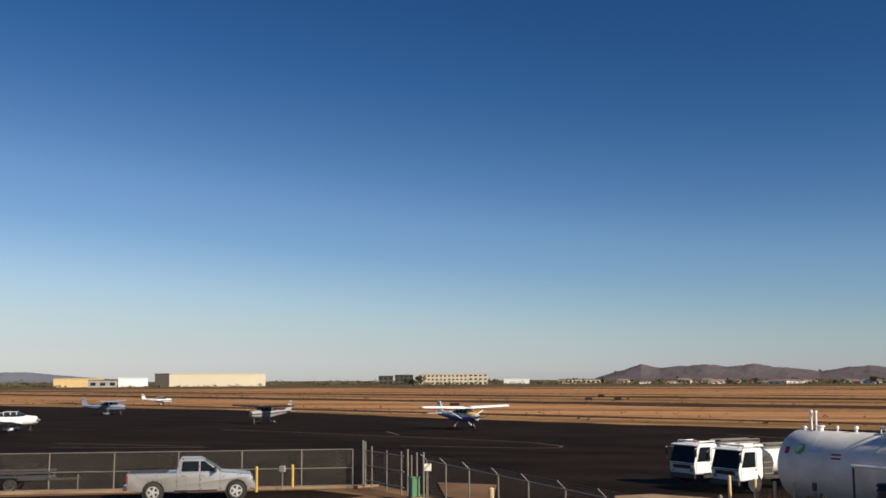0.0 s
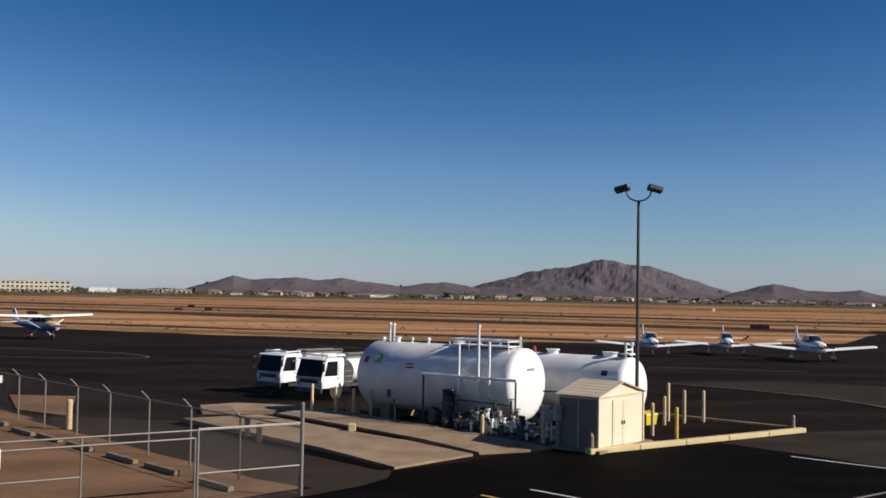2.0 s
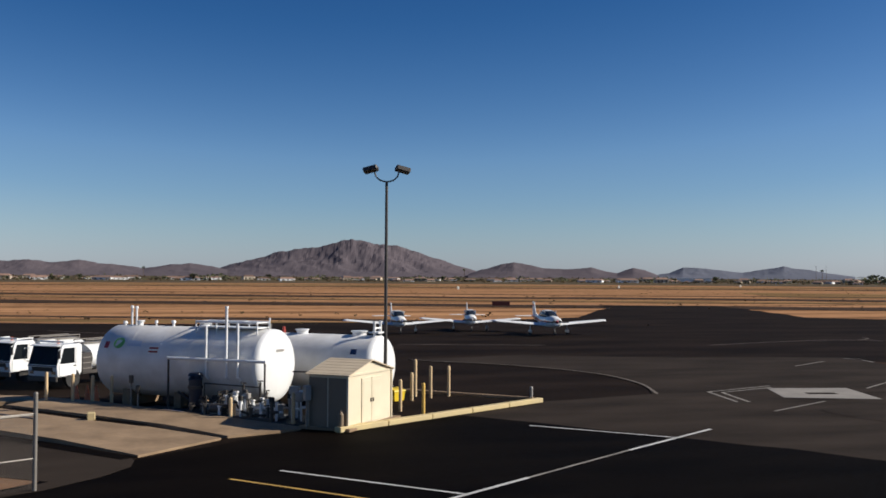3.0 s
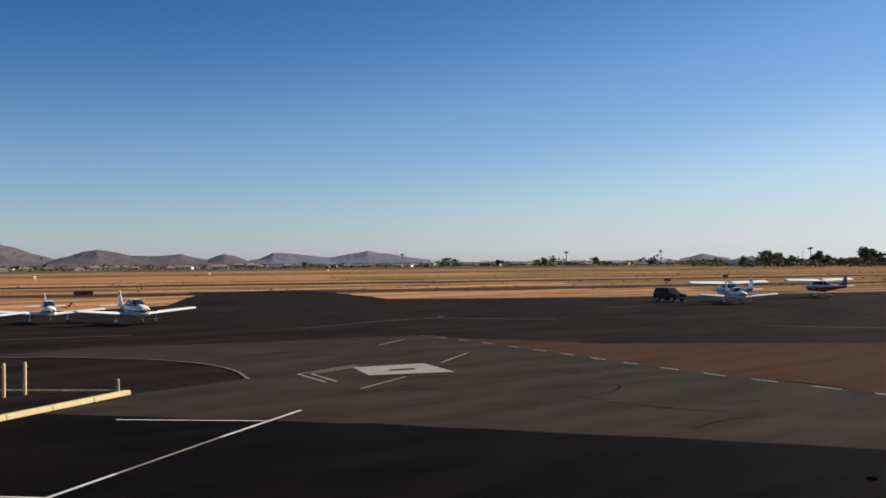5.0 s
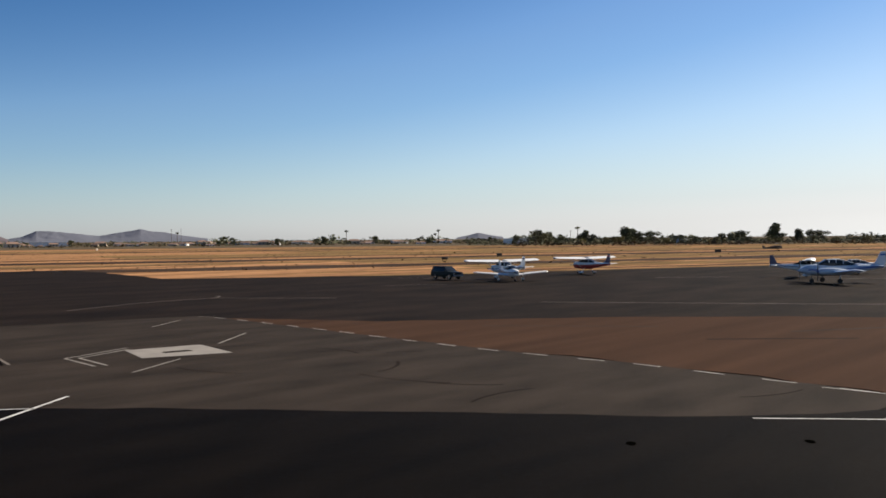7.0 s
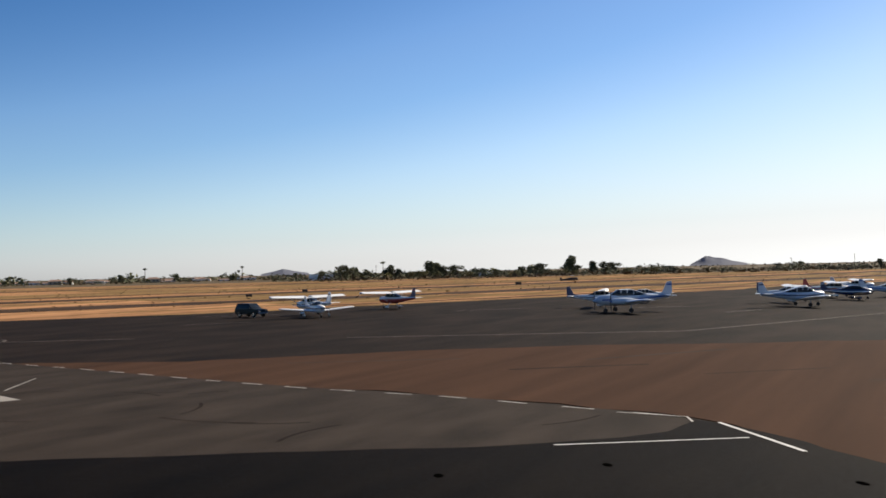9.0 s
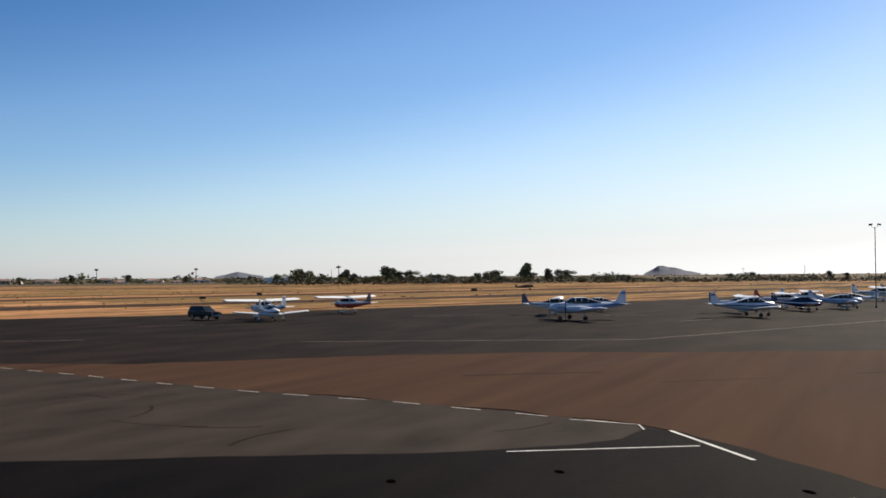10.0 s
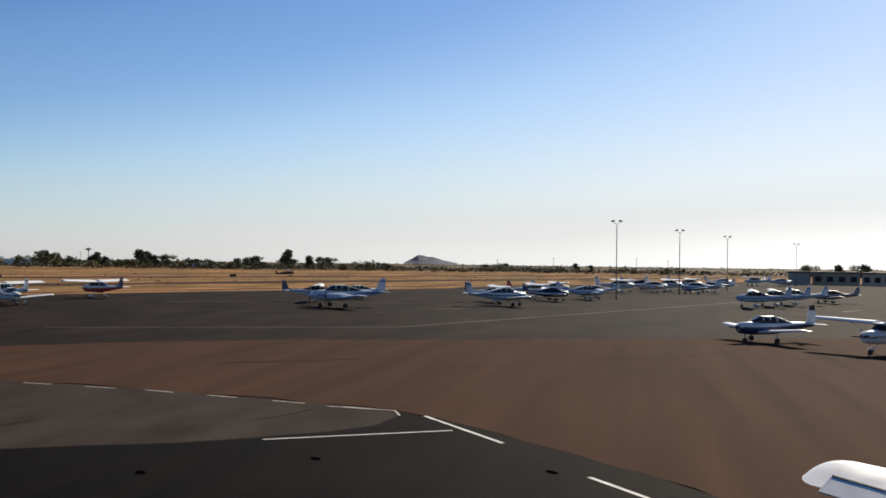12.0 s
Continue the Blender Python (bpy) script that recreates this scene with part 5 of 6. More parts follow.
# wheel stops along the fence
for x, y in ((-14.05, 42.77), (-12.2, 40.0), (-10.8, 38.45), (-9.2, 36.4), (-7.27, 33.96), (-5.66, 31.98), (-3.8, 29.5)):
    w_ = thing("wheel_stop", heading(x, y, 141.5), "grey concrete wheel stop in the parking lot", "wheel stop", "wheel stops")
    bm = B()
    loft(bm, [[(xx, -0.11, 0), (xx, 0.11, 0), (xx, 0.08, 0.14), (xx, -0.08, 0.14)] for xx in (-0.95, 0.95)])
    part("block", bevelled(bm, 0.015), "concrete", w_)
kerb_beam((-20.2, 50.0), (-45.5, 38.0), 0.16, 0.14, "concrete", "concrete kerb of the sidewalk by the back fence")
tagged(part("sidewalk", plate([(-20.4, 50.2), (-19.6, 51.4), (-45, 40.1), (-45.6, 38.1)], 0.1, 0.2), "concrete"), "concrete sidewalk along the back fence", "sidewalk", kind="structure")
tagged(part("dark_bay", plate([(-18.6, 47.0), (-21.0, 42.0), (-50, 27.0), (-53, 33.0), (-22.2, 48.8)], 0.0, 0.05), "apron"), "dark asphalt parking bay along the sidewalk", "pavement", kind="structure")
tagged(part("concrete_landing", plate([(-14.8, 47.6), (-12.0, 45.4), (-13.8, 53.5), (-17.2, 54.0)], 0.02, 0.15), "lot"), "concrete landing outside the gate", "pavement", kind="structure")
for a, b in (((-8.9, 24.9), (-7.4, 23.2)), ((-6.9, 26.0), (-5.5, 24.3)), ((-10.9, 23.8), (-9.4, 22.1)), ((-5.2, 27.0), (-4.2, 25.8))):
    line([a, b], 0.1, "line_worn", lot, -0.002)
for pts in ([(-13.5, 26.5), (-11.8, 25.8), (-10.2, 24.2)], [(-11, 27), (-8, 27.4), (-4.5, 28.9)], [(-15, 24.5), (-12, 24.4)]):
    line(pts, 0.14, "apron", lot, -0.003)

# ---- aircraft ----


def foil(y, x0, chord, z, thick):
    """A wing section at span station y, leading edge at x0."""
    up = [(0, 0), (0.02, 0.32), (0.08, 0.65), (0.18, 0.9), (0.3, 1.0), (0.45, 0.92), (0.65, 0.62), (0.85, 0.27), (1.0, 0.03)]
    lo = [(0.65, -0.18), (0.28, -0.32), (0.06, -0.24)]
    return [(x0 - c * chord, y, z + h * thick) for c, h in up + lo]


def wing_half(s, root, tip, mat, parent, name):
    """root and tip: (distance from the middle, leading edge x, chord, height, thickness)"""
    bm = B()
    r, t = root, tip
    ends = []
    for k in range(1, 6):
        a = math.cos(math.radians(17 * k))
        ends.append((t[0] + t[2] * (0.26 + 1.2 * max(0.0, t[4] - 0.2)) * math.sin(math.radians(17 * k)), t[1] - t[2] * 0.40 * (1 - a), t[2] * (0.2 + 0.8 * a), t[3] + t[4] * 0.25 * (1 - a), t[4] * (0.06 + 0.94 * a)))
    m = tuple((a + b) / 2 for a, b in zip(r, t))
    loft(bm, [foil(s * q[0], q[1], q[2], q[3], q[4]) for q in [r, m, t] + ends])
    return part(name, bm, mat, parent, smooth=35)


def aeroplane(x, y, deg, high=False, body="white", accent="blue", fin=None, label="", scale=1.0, fairings=True, name="light_aircraft", tail_wheel=False, wing_mat=None, lower=None, twin=False, thick=1.0, upright=False, gear_mat=None, cowl=None):
    """Single-engine light aircraft, nose along +x."""
    t = thing(name, heading(x, y, deg) @ Matrix.Diagonal((scale, scale, scale, 1)), label, "aircraft", "parked aircraft")
    fin = fin or body
    wm = wing_mat or body
    zc = 1.25 if high else 1.10
    sec = [(2.20, 0.62, 0.58), (2.05, 0.86, 0.80), (1.30, 1.02, 0.98), (0.70, 1.10, 1.04), (-0.9, 1.10, 1.04), (-1.9, 0.86, 0.86), (-3.2, 0.48, 0.56), (-4.75, 0.12, 0.26)]
    if high:
        sec = [(2.20, 0.62, 0.62), (2.0, 0.9, 0.84), (1.2, 1.04, 1.0), (0.6, 1.10, 1.08), (-1.0, 1.08, 1.10), (-2.0, 0.74, 0.84), (-3.4, 0.44, 0.54), (-5.0, 0.12, 0.28)]
    lift = lambda xx: 0.0 if xx > -1 else 0.06 * (-1 - xx)
    bm = B()
    loft(bm, [oval(xx, w, h, zc + lift(xx)) for xx, w, h in sec])
    part("fuselage", bm, body, t, smooth=50)
    if lower:
        bm = B()
        loft(bm, [[(p[0], p[1] * 1.012, p[2]) if p[2] < zc + lift(xx) + 0.02 else (p[0], p[1] * 1.012, zc + lift(xx) + 0.02) for p in oval(xx, w + 0.012, h + 0.02, zc + lift(xx))] for xx, w, h in sec])
        part("belly", bm, lower, t, smooth=50)
    for s in (-1, 1):
        bm = B()
        rows_ = []
        for xx, w, h in sec[1:]:
            zz = zc + lift(xx) + 0.02
            rows_.append([(xx, s * (w / 2 + 0.006), zz - 0.07), (xx, s * (w / 2 + 0.010), zz), (xx, s * (w / 2 + 0.006), zz + 0.07)])
        loft(bm, rows_, close=False, caps=False)
        part("stripe", bm, accent, t)
    # cabin
    if high:
        cab = [(1.05, 0.8, 0.06, zc + 0.50), (0.45, 1.0, 0.62, zc + 0.58), (-0.9, 1.0, 0.62, zc + 0.58), (-2.0, 0.55, 0.10, zc + 0.42)]
    else:
        cab = [(1.05, 0.75, 0.06, zc + 0.46), (0.35, 1.0, 0.72, zc + 0.52), (-0.75, 1.0, 0.74, zc + 0.53), (-1.7, 0.75, 0.42, zc + 0.42), (-2.2, 0.5, 0.06, zc + 0.38)]
    bm = B()
    loft(bm, [oval(xx, w, h, zz) for xx, w, h, zz in cab])
    part("cabin_glass", bm, "glass", t, smooth=50)
    if not high:
        bm = B()
        loft(bm, [oval(xx, w, h, zz) for xx, w, h, zz in ((0.3, 0.6, 0.06, zc + 0.865), (-0.75, 0.8, 0.1, zc + 0.87), (-1.7, 0.66, 0.1, zc + 0.62), (-2.5, 0.44, 0.06, zc + 0.40))])
        part("roof", bm, body, t, smooth=50)
    for s in (-1, 1):
        for xx in ((0.25, -0.35, -1.0) if not high else (0.3, -0.4, -1.1)):
            part("window_pillar", box(B(), (0.07, 0.05, 0.42), (xx, s * 0.475, zc + 0.66), Matrix.Rotation(s * radians(-8), 4, "X")), body, t)
    # wings
    if high:
        for s, nm in ((1, "left_wing"), (-1, "right_wing")):
            wing_half(s, (0.42, 0.75, 1.62, zc + 0.86, 0.24 * thick), (5.3, 0.62, 1.2, zc + 1.0, 0.18 * thick), wm, t, nm)
            part("strut", tube(B(), (0.3, s * 0.5, zc - 0.25), (0.25, s * 2.6, zc + 0.9), 0.035, seg=8), body, t)
        part("wing_root", box(B(), (1.6, 0.95, 0.10), (-0.05, 0, zc + 0.90), bevel=0.03), wm, t)
    else:
        for s, nm in ((1, "left_wing"), (-1, "right_wing")):
            wing_half(s, (0.40, 0.75, 1.75, zc - 0.34, 0.2 * thick), (4.55, 0.5, 1.4, zc + 0.02, 0.14 * thick), wm, t, nm)
            if thick > 1.5:
                rim = lambda yy, aft, up_: (-0.6 - 0.1 * (4.5 - yy) / 2.5 - aft, s * yy, zc - 0.10 + 0.087 * (yy - 3.1) + up_)
                bm = B()
                loft(bm, [[rim(yy, 0.0, 0.145), rim(yy, 0.03, 0.15), rim(yy, 0.42, -0.03), rim(yy, 0.40, -0.06), rim(yy, 0.05, 0.0)] for yy in (2.1, 4.5)])
                part("aileron", bm, body, t)
                bm = B()
                loft(bm, [[rim(yy, -0.02, 0.172), rim(yy, 0.02, 0.166), rim(yy, 0.02, 0.05), rim(yy, -0.02, 0.05)] for yy in (2.1, 4.5)])
                part("aileron_gap", bm, "black", t)
            else:
                bm = box(B(), (0.02, 2.4, 0.012), (-0.72, s * 3.1, zc - 0.05), Matrix.Rotation(s * radians(5), 4, "X"))
                part("aileron_gap", bm, "dark_steel", t)
    # tail
    tz = zc + lift(-4.6) + 0.06
    for s, nm in ((1, "left_tailplane"), (-1, "right_tailplane")):
        wing_half(s, (0.08, -3.95, 0.85, tz, 0.07), (1.62, -4.1, 0.62, tz, 0.05), body, t, nm)
    fh = 1.22 if not high else 1.32
    prof = [(-3.35, 0.08), (-4.05, 0.3), (-4.55, fh), (-4.98, fh + 0.02), (-5.02, 0.3), (-4.8, 0.0)]
    if upright:
        prof = [(-3.6, 0.06), (-4.1, 0.2), (-4.22, fh + 0.2), (-4.72, fh + 0.22), (-5.0, 0.3), (-4.8, 0.0)]
    bm = side_plate(B(), [(a, tz + b) for a, b in prof], -0.035, 0.035)
    part("fin", bevelled(bm, 0.015), fin, t)
    if upright:
        part("fin_tip", side_plate(B(), [(a, tz + b) for a, b in ((-4.19, fh - 0.18), (-4.235, fh + 0.21), (-4.74, fh + 0.23), (-4.81, fh - 0.18))], -0.04, 0.04), "dark_wall", t, "dark painted fin tip")
    else:
        part("rudder_stripe", box(B(), (0.5, 0.082, 0.16), (-4.72, 0, tz + fh - 0.26), bevel=0.01), accent, t)
    if cowl:
        bm = B()
        loft(bm, [oval(xx, w + 0.02, h + 0.02, zc) for xx, w, h in sec[:4]])
        part("cowling", bm, cowl, t, smooth=50)
    # engine, propeller
    if twin:
        for s in (-1, 1):
            bm = B()
            loft(bm, [oval(xx, w, h, zc - 0.08) for xx, w, h in ((1.75, 0.4, 0.4), (1.5, 0.62, 0.56), (0.3, 0.66, 0.6), (-0.9, 0.2, 0.2))])
            for v in bm.verts:
                v.co.y += s * 1.7
            part("engine_nacelle", bm, body, t, smooth=50)
            part("spinner", tube(B(), (1.72, s * 1.7, zc - 0.08), (2.0, s * 1.7, zc - 0.08), 0.13, 0.02, 14), accent, t, smooth=60)
            part("propeller_blade", box(B(), (0.05, 0.11, 1.7), (1.82, s * 1.7, zc - 0.08), bevel=0.015), "dark_steel", t)
        part("nose_cone", tube(B(), (2.18, 0, zc), (2.75, 0, zc - 0.06), 0.3, 0.06, 16), body, t, smooth=60)
    else:
        part("spinner", tube(B(), (2.18, 0, zc + 0.02), (2.5, 0, zc + 0.02), 0.15, 0.02, 14), accent if accent != body else "grey_paint", t, smooth=60)
    for s in (() if twin else (-1, 1)):
        bm = box(B(), (0.05, 0.86, 0.11), (2.3, s * 0.5, zc + 0.02), Matrix.Rotation(radians(18), 4, "Y"), bevel=0.015)
        part("propeller_blade", bm, "dark_steel", t)
        part("air_intake", box(B(), (0.03, 0.2, 0.16), (2.19, s * 0.24, zc + 0.08), bevel=0.01), "black", t)
    # gear
    gx, gy, wr = (-0.35, 1.25, 0.21) if high else (-0.15, 1.6, 0.20)
    if tail_wheel:
        gx = 0.9
    for s in (-1, 1):
        top = (gx, s * 0.45, zc - 0.35) if high else (gx, s * gy, zc - 0.25)
        part("gear_leg", tube(B(), top, (gx, s * gy, wr), 0.045, seg=8), body, t)
        part("wheel", tube(B(), (gx, s * gy - 0.08, wr), (gx, s * gy + 0.08, wr), wr, seg=16), "black", t)
        if fairings:
            bm = B()
            loft(bm, [oval(gx + xx, w, h, 0.27) for xx, w, h in ((0.42, 0.04, 0.06), (0.25, 0.2, 0.26), (-0.05, 0.24, 0.3), (-0.6, 0.04, 0.08))])
            for v in bm.verts:
                v.co.y += s * gy
            part("wheel_fairing", bm, gear_mat or body, t, smooth=50)
    nx = -4.6 if tail_wheel else 1.55
    nr = 0.12 if tail_wheel else 0.18
    part("gear_leg", tube(B(), (nx, 0, zc - 0.3 if not tail_wheel else tz - 0.05), (nx, 0, nr), 0.04, seg=8), "grey_paint", t)
    part("wheel", tube(B(), (nx, -0.07, nr), (nx, 0.07, nr), nr, seg=14), "black", t)
    return t


# far side of the apron
aeroplane(-80.6, 97.2, 62, body="white", accent="white", scale=1.1, label="white low-wing light aircraft parked on the apron")
aeroplane(-102.8, 146.9, 75, high=True, body="grey_blue", accent="blue", label="pale blue high-wing light aircraft parked on the apron")
aeroplane(-133.4, 210.0, 70, body="white", accent="navy", scale=0.95, label="small white low-wing light aircraft near the grass")
# the wing's dark colour paints in the shade of its underside
aeroplane(-61.9, 120.8, 200, high=True, body="grey_paint", accent="navy", fin="grey_paint", wing_mat="dark_steel", label="grey high-wing light aircraft parked on the apron")
blue_stripes = aeroplane(-32.6, 112.5, 128, high=True, body="white", accent="blue", lower="blue", scale=1.08, fairings=True, gear_mat="red", cowl="tan_paint", label="white and blue striped high-wing light aircraft")
for k in range(3):
    for sd in (-1, 1):
        part("wing_stripe", box(B(), (1.25, 0.16, 0.02), (-0.05, sd * (0.9 + 0.45 * k), 2.29 + 0.012 * k), Matrix.Rotation(radians(18 * sd), 4, "Z")), "navy", blue_stripes)
aeroplane(27.9, 95.2, 188, accent="navy", scale=1.08, label="white low-wing trainer in a row of three")
aeroplane(36.4, 98.2, 196, accent="grey_paint", scale=1.05, label="white low-wing trainer in a row of three")
aeroplane(41.4, 90.0, 188, accent="red", scale=1.15, label="white low-wing trainer in a row of three")
# middle of the apron
aeroplane(109.6, 70.6, 219, accent="navy", label="white low-wing light aircraft with a blue stripe")
aeroplane(116.5, 76.4, 23, high=True, accent="navy", thick=1.3, scale=1.05, label="white high-wing light aircraft behind the low-wing one")
aeroplane(135.6, 74.2, 19, high=True, accent="red", fin="navy", lower="red", thick=1.3, scale=1.05, label="white and red high-wing light aircraft")
aeroplane(121.25, 34.8, 318, body="pale_blue", accent="blue", twin=True, scale=1.36, fairings=False, label="pale blue twin-engine low-wing aircraft on the apron")
aeroplane(137.5, 42.0, 165, high=True, accent="navy", fin="navy", label="white high-wing light aircraft with a dark tail")
aeroplane(152.0, 40.5, 318, high=False, accent="red", fin="red", label="white low-wing light aircraft with a red tail")
# long row towards the far end
aeroplane(136.3, 15.6, 146, body="pale_blue", accent="navy", scale=1.2, fairings=False, label="pale low-wing light aircraft with a swept tail")
aeroplane(150.0, 18.5, 160, high=True, accent="navy", fin="navy", label="white high-wing light aircraft with a dark tail")
aeroplane(158.6, 11.0, 158, body="navy", accent="white", label="navy blue low-wing light aircraft")
aeroplane(171.0, 14.8, 158, high=True, accent="red", fin="red", label="white high-wing light aircraft with a red tail")
aeroplane(168.3, 6.0, 165, body="pale_blue", accent="blue", scale=1.08, label="pale blue low-wing light aircraft in the long row")
aeroplane(184.0, 6.0, 338, accent="blue", label="white low-wing light aircraft in the long row")
aeroplane(190.0, 12.5, 160, high=True, accent="blue", label="white high-wing light aircraft in the long row")
for x, y, d, hi, b, a in ((216, 1.0, 160, True, "white", "navy"), (221, -6.0, 168, False, "white", "red"), (217, -13.5, 340, False, "pale_blue", "navy"), (232, -9.5, 165, True, "white", "blue"), (232, -18.0, 340, False, "white", "navy"),
                          (246, -4.0, 165, False, "navy", "white"), (250, -15.0, 170, True, "white", "red"), (300, -27, 165, False, "white", "navy"), (318, -37, 340, True, "white", "blue"), (322, -46, 170, False, "pale_blue", "blue")):
    aeroplane(x, y, d, high=hi, body=b, accent=a, scale=1.15, label="small light aircraft in the distant parked row")
# nearer planes at the end of the pan
# pale blue bodies here: the blue shade on their sides is painted in
aeroplane(147.3, -17.2, 4, high=True, body="pale_blue", accent="blue", label="pale blue high-wing light aircraft in a close row, tinted as if shaded")
aeroplane(154.0, -20.8, 4, high=True, body="pale_blue", accent="blue", label="pale blue high-wing light aircraft in a close row, tinted as if shaded")
aeroplane(161.0, -24.4, 4, high=True, body="white", accent="navy", label="white high-wing light aircraft in a close row")
aeroplane(172.0, -31.5, 350, body="grey_paint", accent="navy", label="grey low-wing light aircraft behind the close row")
aeroplane(79.2, -9.9, 331, body="white", accent="navy", fin="white", lower="navy", fairings=False, scale=0.97, upright=True, label="navy and white low-wing aircraft with three wheels down")
aeroplane(70.6, -16.4, 318, high=True, scale=0.93, body="white", accent="grey_paint", label="white high-wing light aircraft on worn brown pavement")
aeroplane(17.88, -8.51, 130, body="white", accent="navy", thick=2.2, scale=1.2, label="white low-wing aircraft parked near the building", fairings=False)

# the biplane stands on the runway
bi = thing("biplane", heading(352.0, 119.0, 150) @ Matrix.Scale(1.15, 4), "small dark biplane on the far runway", "aircraft")
bm = B()
loft(bm, [oval(xx, w, h, z) for xx, w, h, z in ((1.8, 0.7, 0.7, 1.25), (1.2, 0.9, 0.95, 1.25), (-0.6, 0.8, 0.95, 1.2), (-2.4, 0.4, 0.5, 1.05), (-3.6, 0.1, 0.25, 0.95))])
part("fuselage", bm, "dark_steel", bi, smooth=50)
for z, xo in ((0.95, 0.2), (2.1, 0.7)):
    for s in (-1, 1):
        wing_half(s, (0.0, xo + 0.6, 1.15, z, 0.09), (3.6, xo + 0.5, 1.1, z + 0.1, 0.07), "dark_steel", bi, "upper_wing" if z > 2 else "lower_wing")
for s in (-1, 1):
    for xx in (0.5, 0.0):
        part("wing_strut", tube(B(), (xx, s * 2.5, 1.0), (xx + 0.4, s * 2.5, 2.15), 0.03, seg=6), "dark_steel", bi)
    part("gear_leg", tube(B(), (0.9, s * 0.3, 0.9), (1.0, s * 0.85, 0.25), 0.04, seg=6), "dark_steel", bi)
    part("wheel", tube(B(), (1.0, s * 0.85 - 0.06, 0.25), (1.0, s * 0.85 + 0.06, 0.25), 0.25, seg=14), "black", bi)
    wing_half(s, (0.05, -3.0, 0.7, 1.05, 0.05), (1.3, -3.1, 0.5, 1.05, 0.04), "dark_steel", bi, "tailplane")
part("fin", side_plate(B(), [(-2.9, 1.1), (-3.4, 1.75), (-3.8, 1.75), (-3.75, 0.95)], -0.03, 0.03), "dark_steel", bi)
part("propeller", box(B(), (0.05, 0.12, 1.8), (1.86, 0, 1.25), bevel=0.015), "dark_steel", bi)
part("tail_wheel", tube(B(), (-3.4, -0.04, 0.1), (-3.4, 0.04, 0.1), 0.1, seg=10), "black", bi)
part("tail_leg", tube(B(), (-3.4, 0, 0.1), (-3.3, 0, 0.95), 0.03, seg=6), "dark_steel", bi)

# ---- runway furniture ----


def runway_sign(x, y, deg, w, h, mat):
    s = thing("runway_sign", heading(x, y, deg, -0.1), "low dark red runway sign on the desert verge", "sign", "runway signs")
    part("board", box(B(), (w, 0.25, h), (0, 0, 0.35 + h / 2), bevel=0.03), mat, s)
    for xx in (-w * 0.35, w * 0.35):
        part("leg", box(B(), (0.08, 0.08, 0.4), (xx, 0, 0.2)), "dark_steel", s)


for x, y, d, w, h, m in ((70.0, 173.0, 110, 3.2, 0.8, "sign_brown"), (-60, 200, 105, 2.2, 0.6, "sign_brown"), (-43, 260, 105, 2.0, 0.6, "dark_wall"), (-36, 262, 105, 2.0, 0.6, "dark_wall"), (-46, 300, 105, 2.0, 0.7, "dark_wall"), (203, 150, 150, 1.5, 0.6, "dark_wall"), (250, 165, 150, 1.5, 0.7, "dark_wall"), (318, 126, 150, 2.0, 0.9, "dark_wall")):
    runway_sign(x, y, d, w, h, m)
for x, y in ((150, 420), (255, 470), (380, 545)):
    s = thing("marker", pose(x, y, -0.1), "small white marker box in the desert", "marker", "markers")
    part("box", box(B(), (0.9, 0.7, 1.2), (0, 0, 0.6), bevel=0.05), "sign_white", s)

# ---- distance ----


def polar(az, d):
    return d * math.sin(radians(az)), d * math.cos(radians(az))


def mountain(name, crest, dist, depth, mat, label, rough=1.0):
    """A ridge whose crest heights follow bearings and slopes seen from the airfield."""
    bm = B()
    a0, a1 = crest[0][0], crest[-1][0]
    n = max(24, int((a1 - a0) * 11))
    rows_ = []
    azs = np.array([c[0] for c in crest])
    els = np.array([c[1] for c in crest])
    nj = 22
    for j in range(nj + 1):
        f = j / nj
        ring = []
        for i in range(n + 1):
            az = a0 + (a1 - a0) * i / n
            h = dist * math.tan(radians(float(np.interp(az, azs, els)))) + 5.5
            rise = (f / 0.62) ** 1.25 if f <= 0.62 else 1 - (f - 0.62) / 0.38
            u, v = az * dist * 0.0175 / 210, f * depth / 210
            ridge = 1 - 2 * abs(noise.fractal(Vector((u + 0.35 * v, v * 0.8, dist * 0.01)), 0.9, 2.1, 5))
            low = noise.fractal(Vector((u * 0.5, v * 0.5, 4.0)), 0.9, 2.0, 3)
            z = h * rise * (1 + rough * (0.55 * (ridge - 0.75) + 0.25 * low) * (1 - rise)) * (1 + 0.09 * noise.fractal(Vector((u * 2.2, 3.0 + v * 2.0, dist)), 0.7, 2.2, 4))
            x, y = polar(az, dist - depth * 0.62 + depth * f)
            ring.append(bm.verts.new((x, y, max(z, -0.5) if 0 < j < nj else -1.0)))
        rows_.append(ring)
    for a, b in zip(rows_, rows_[1:]):
        for i in range(n):
            bm.faces.new((a[i], a[i + 1], b[i + 1], b[i]))
    return tagged(part(name, bm, mat), label, "mountain", kind="structure")


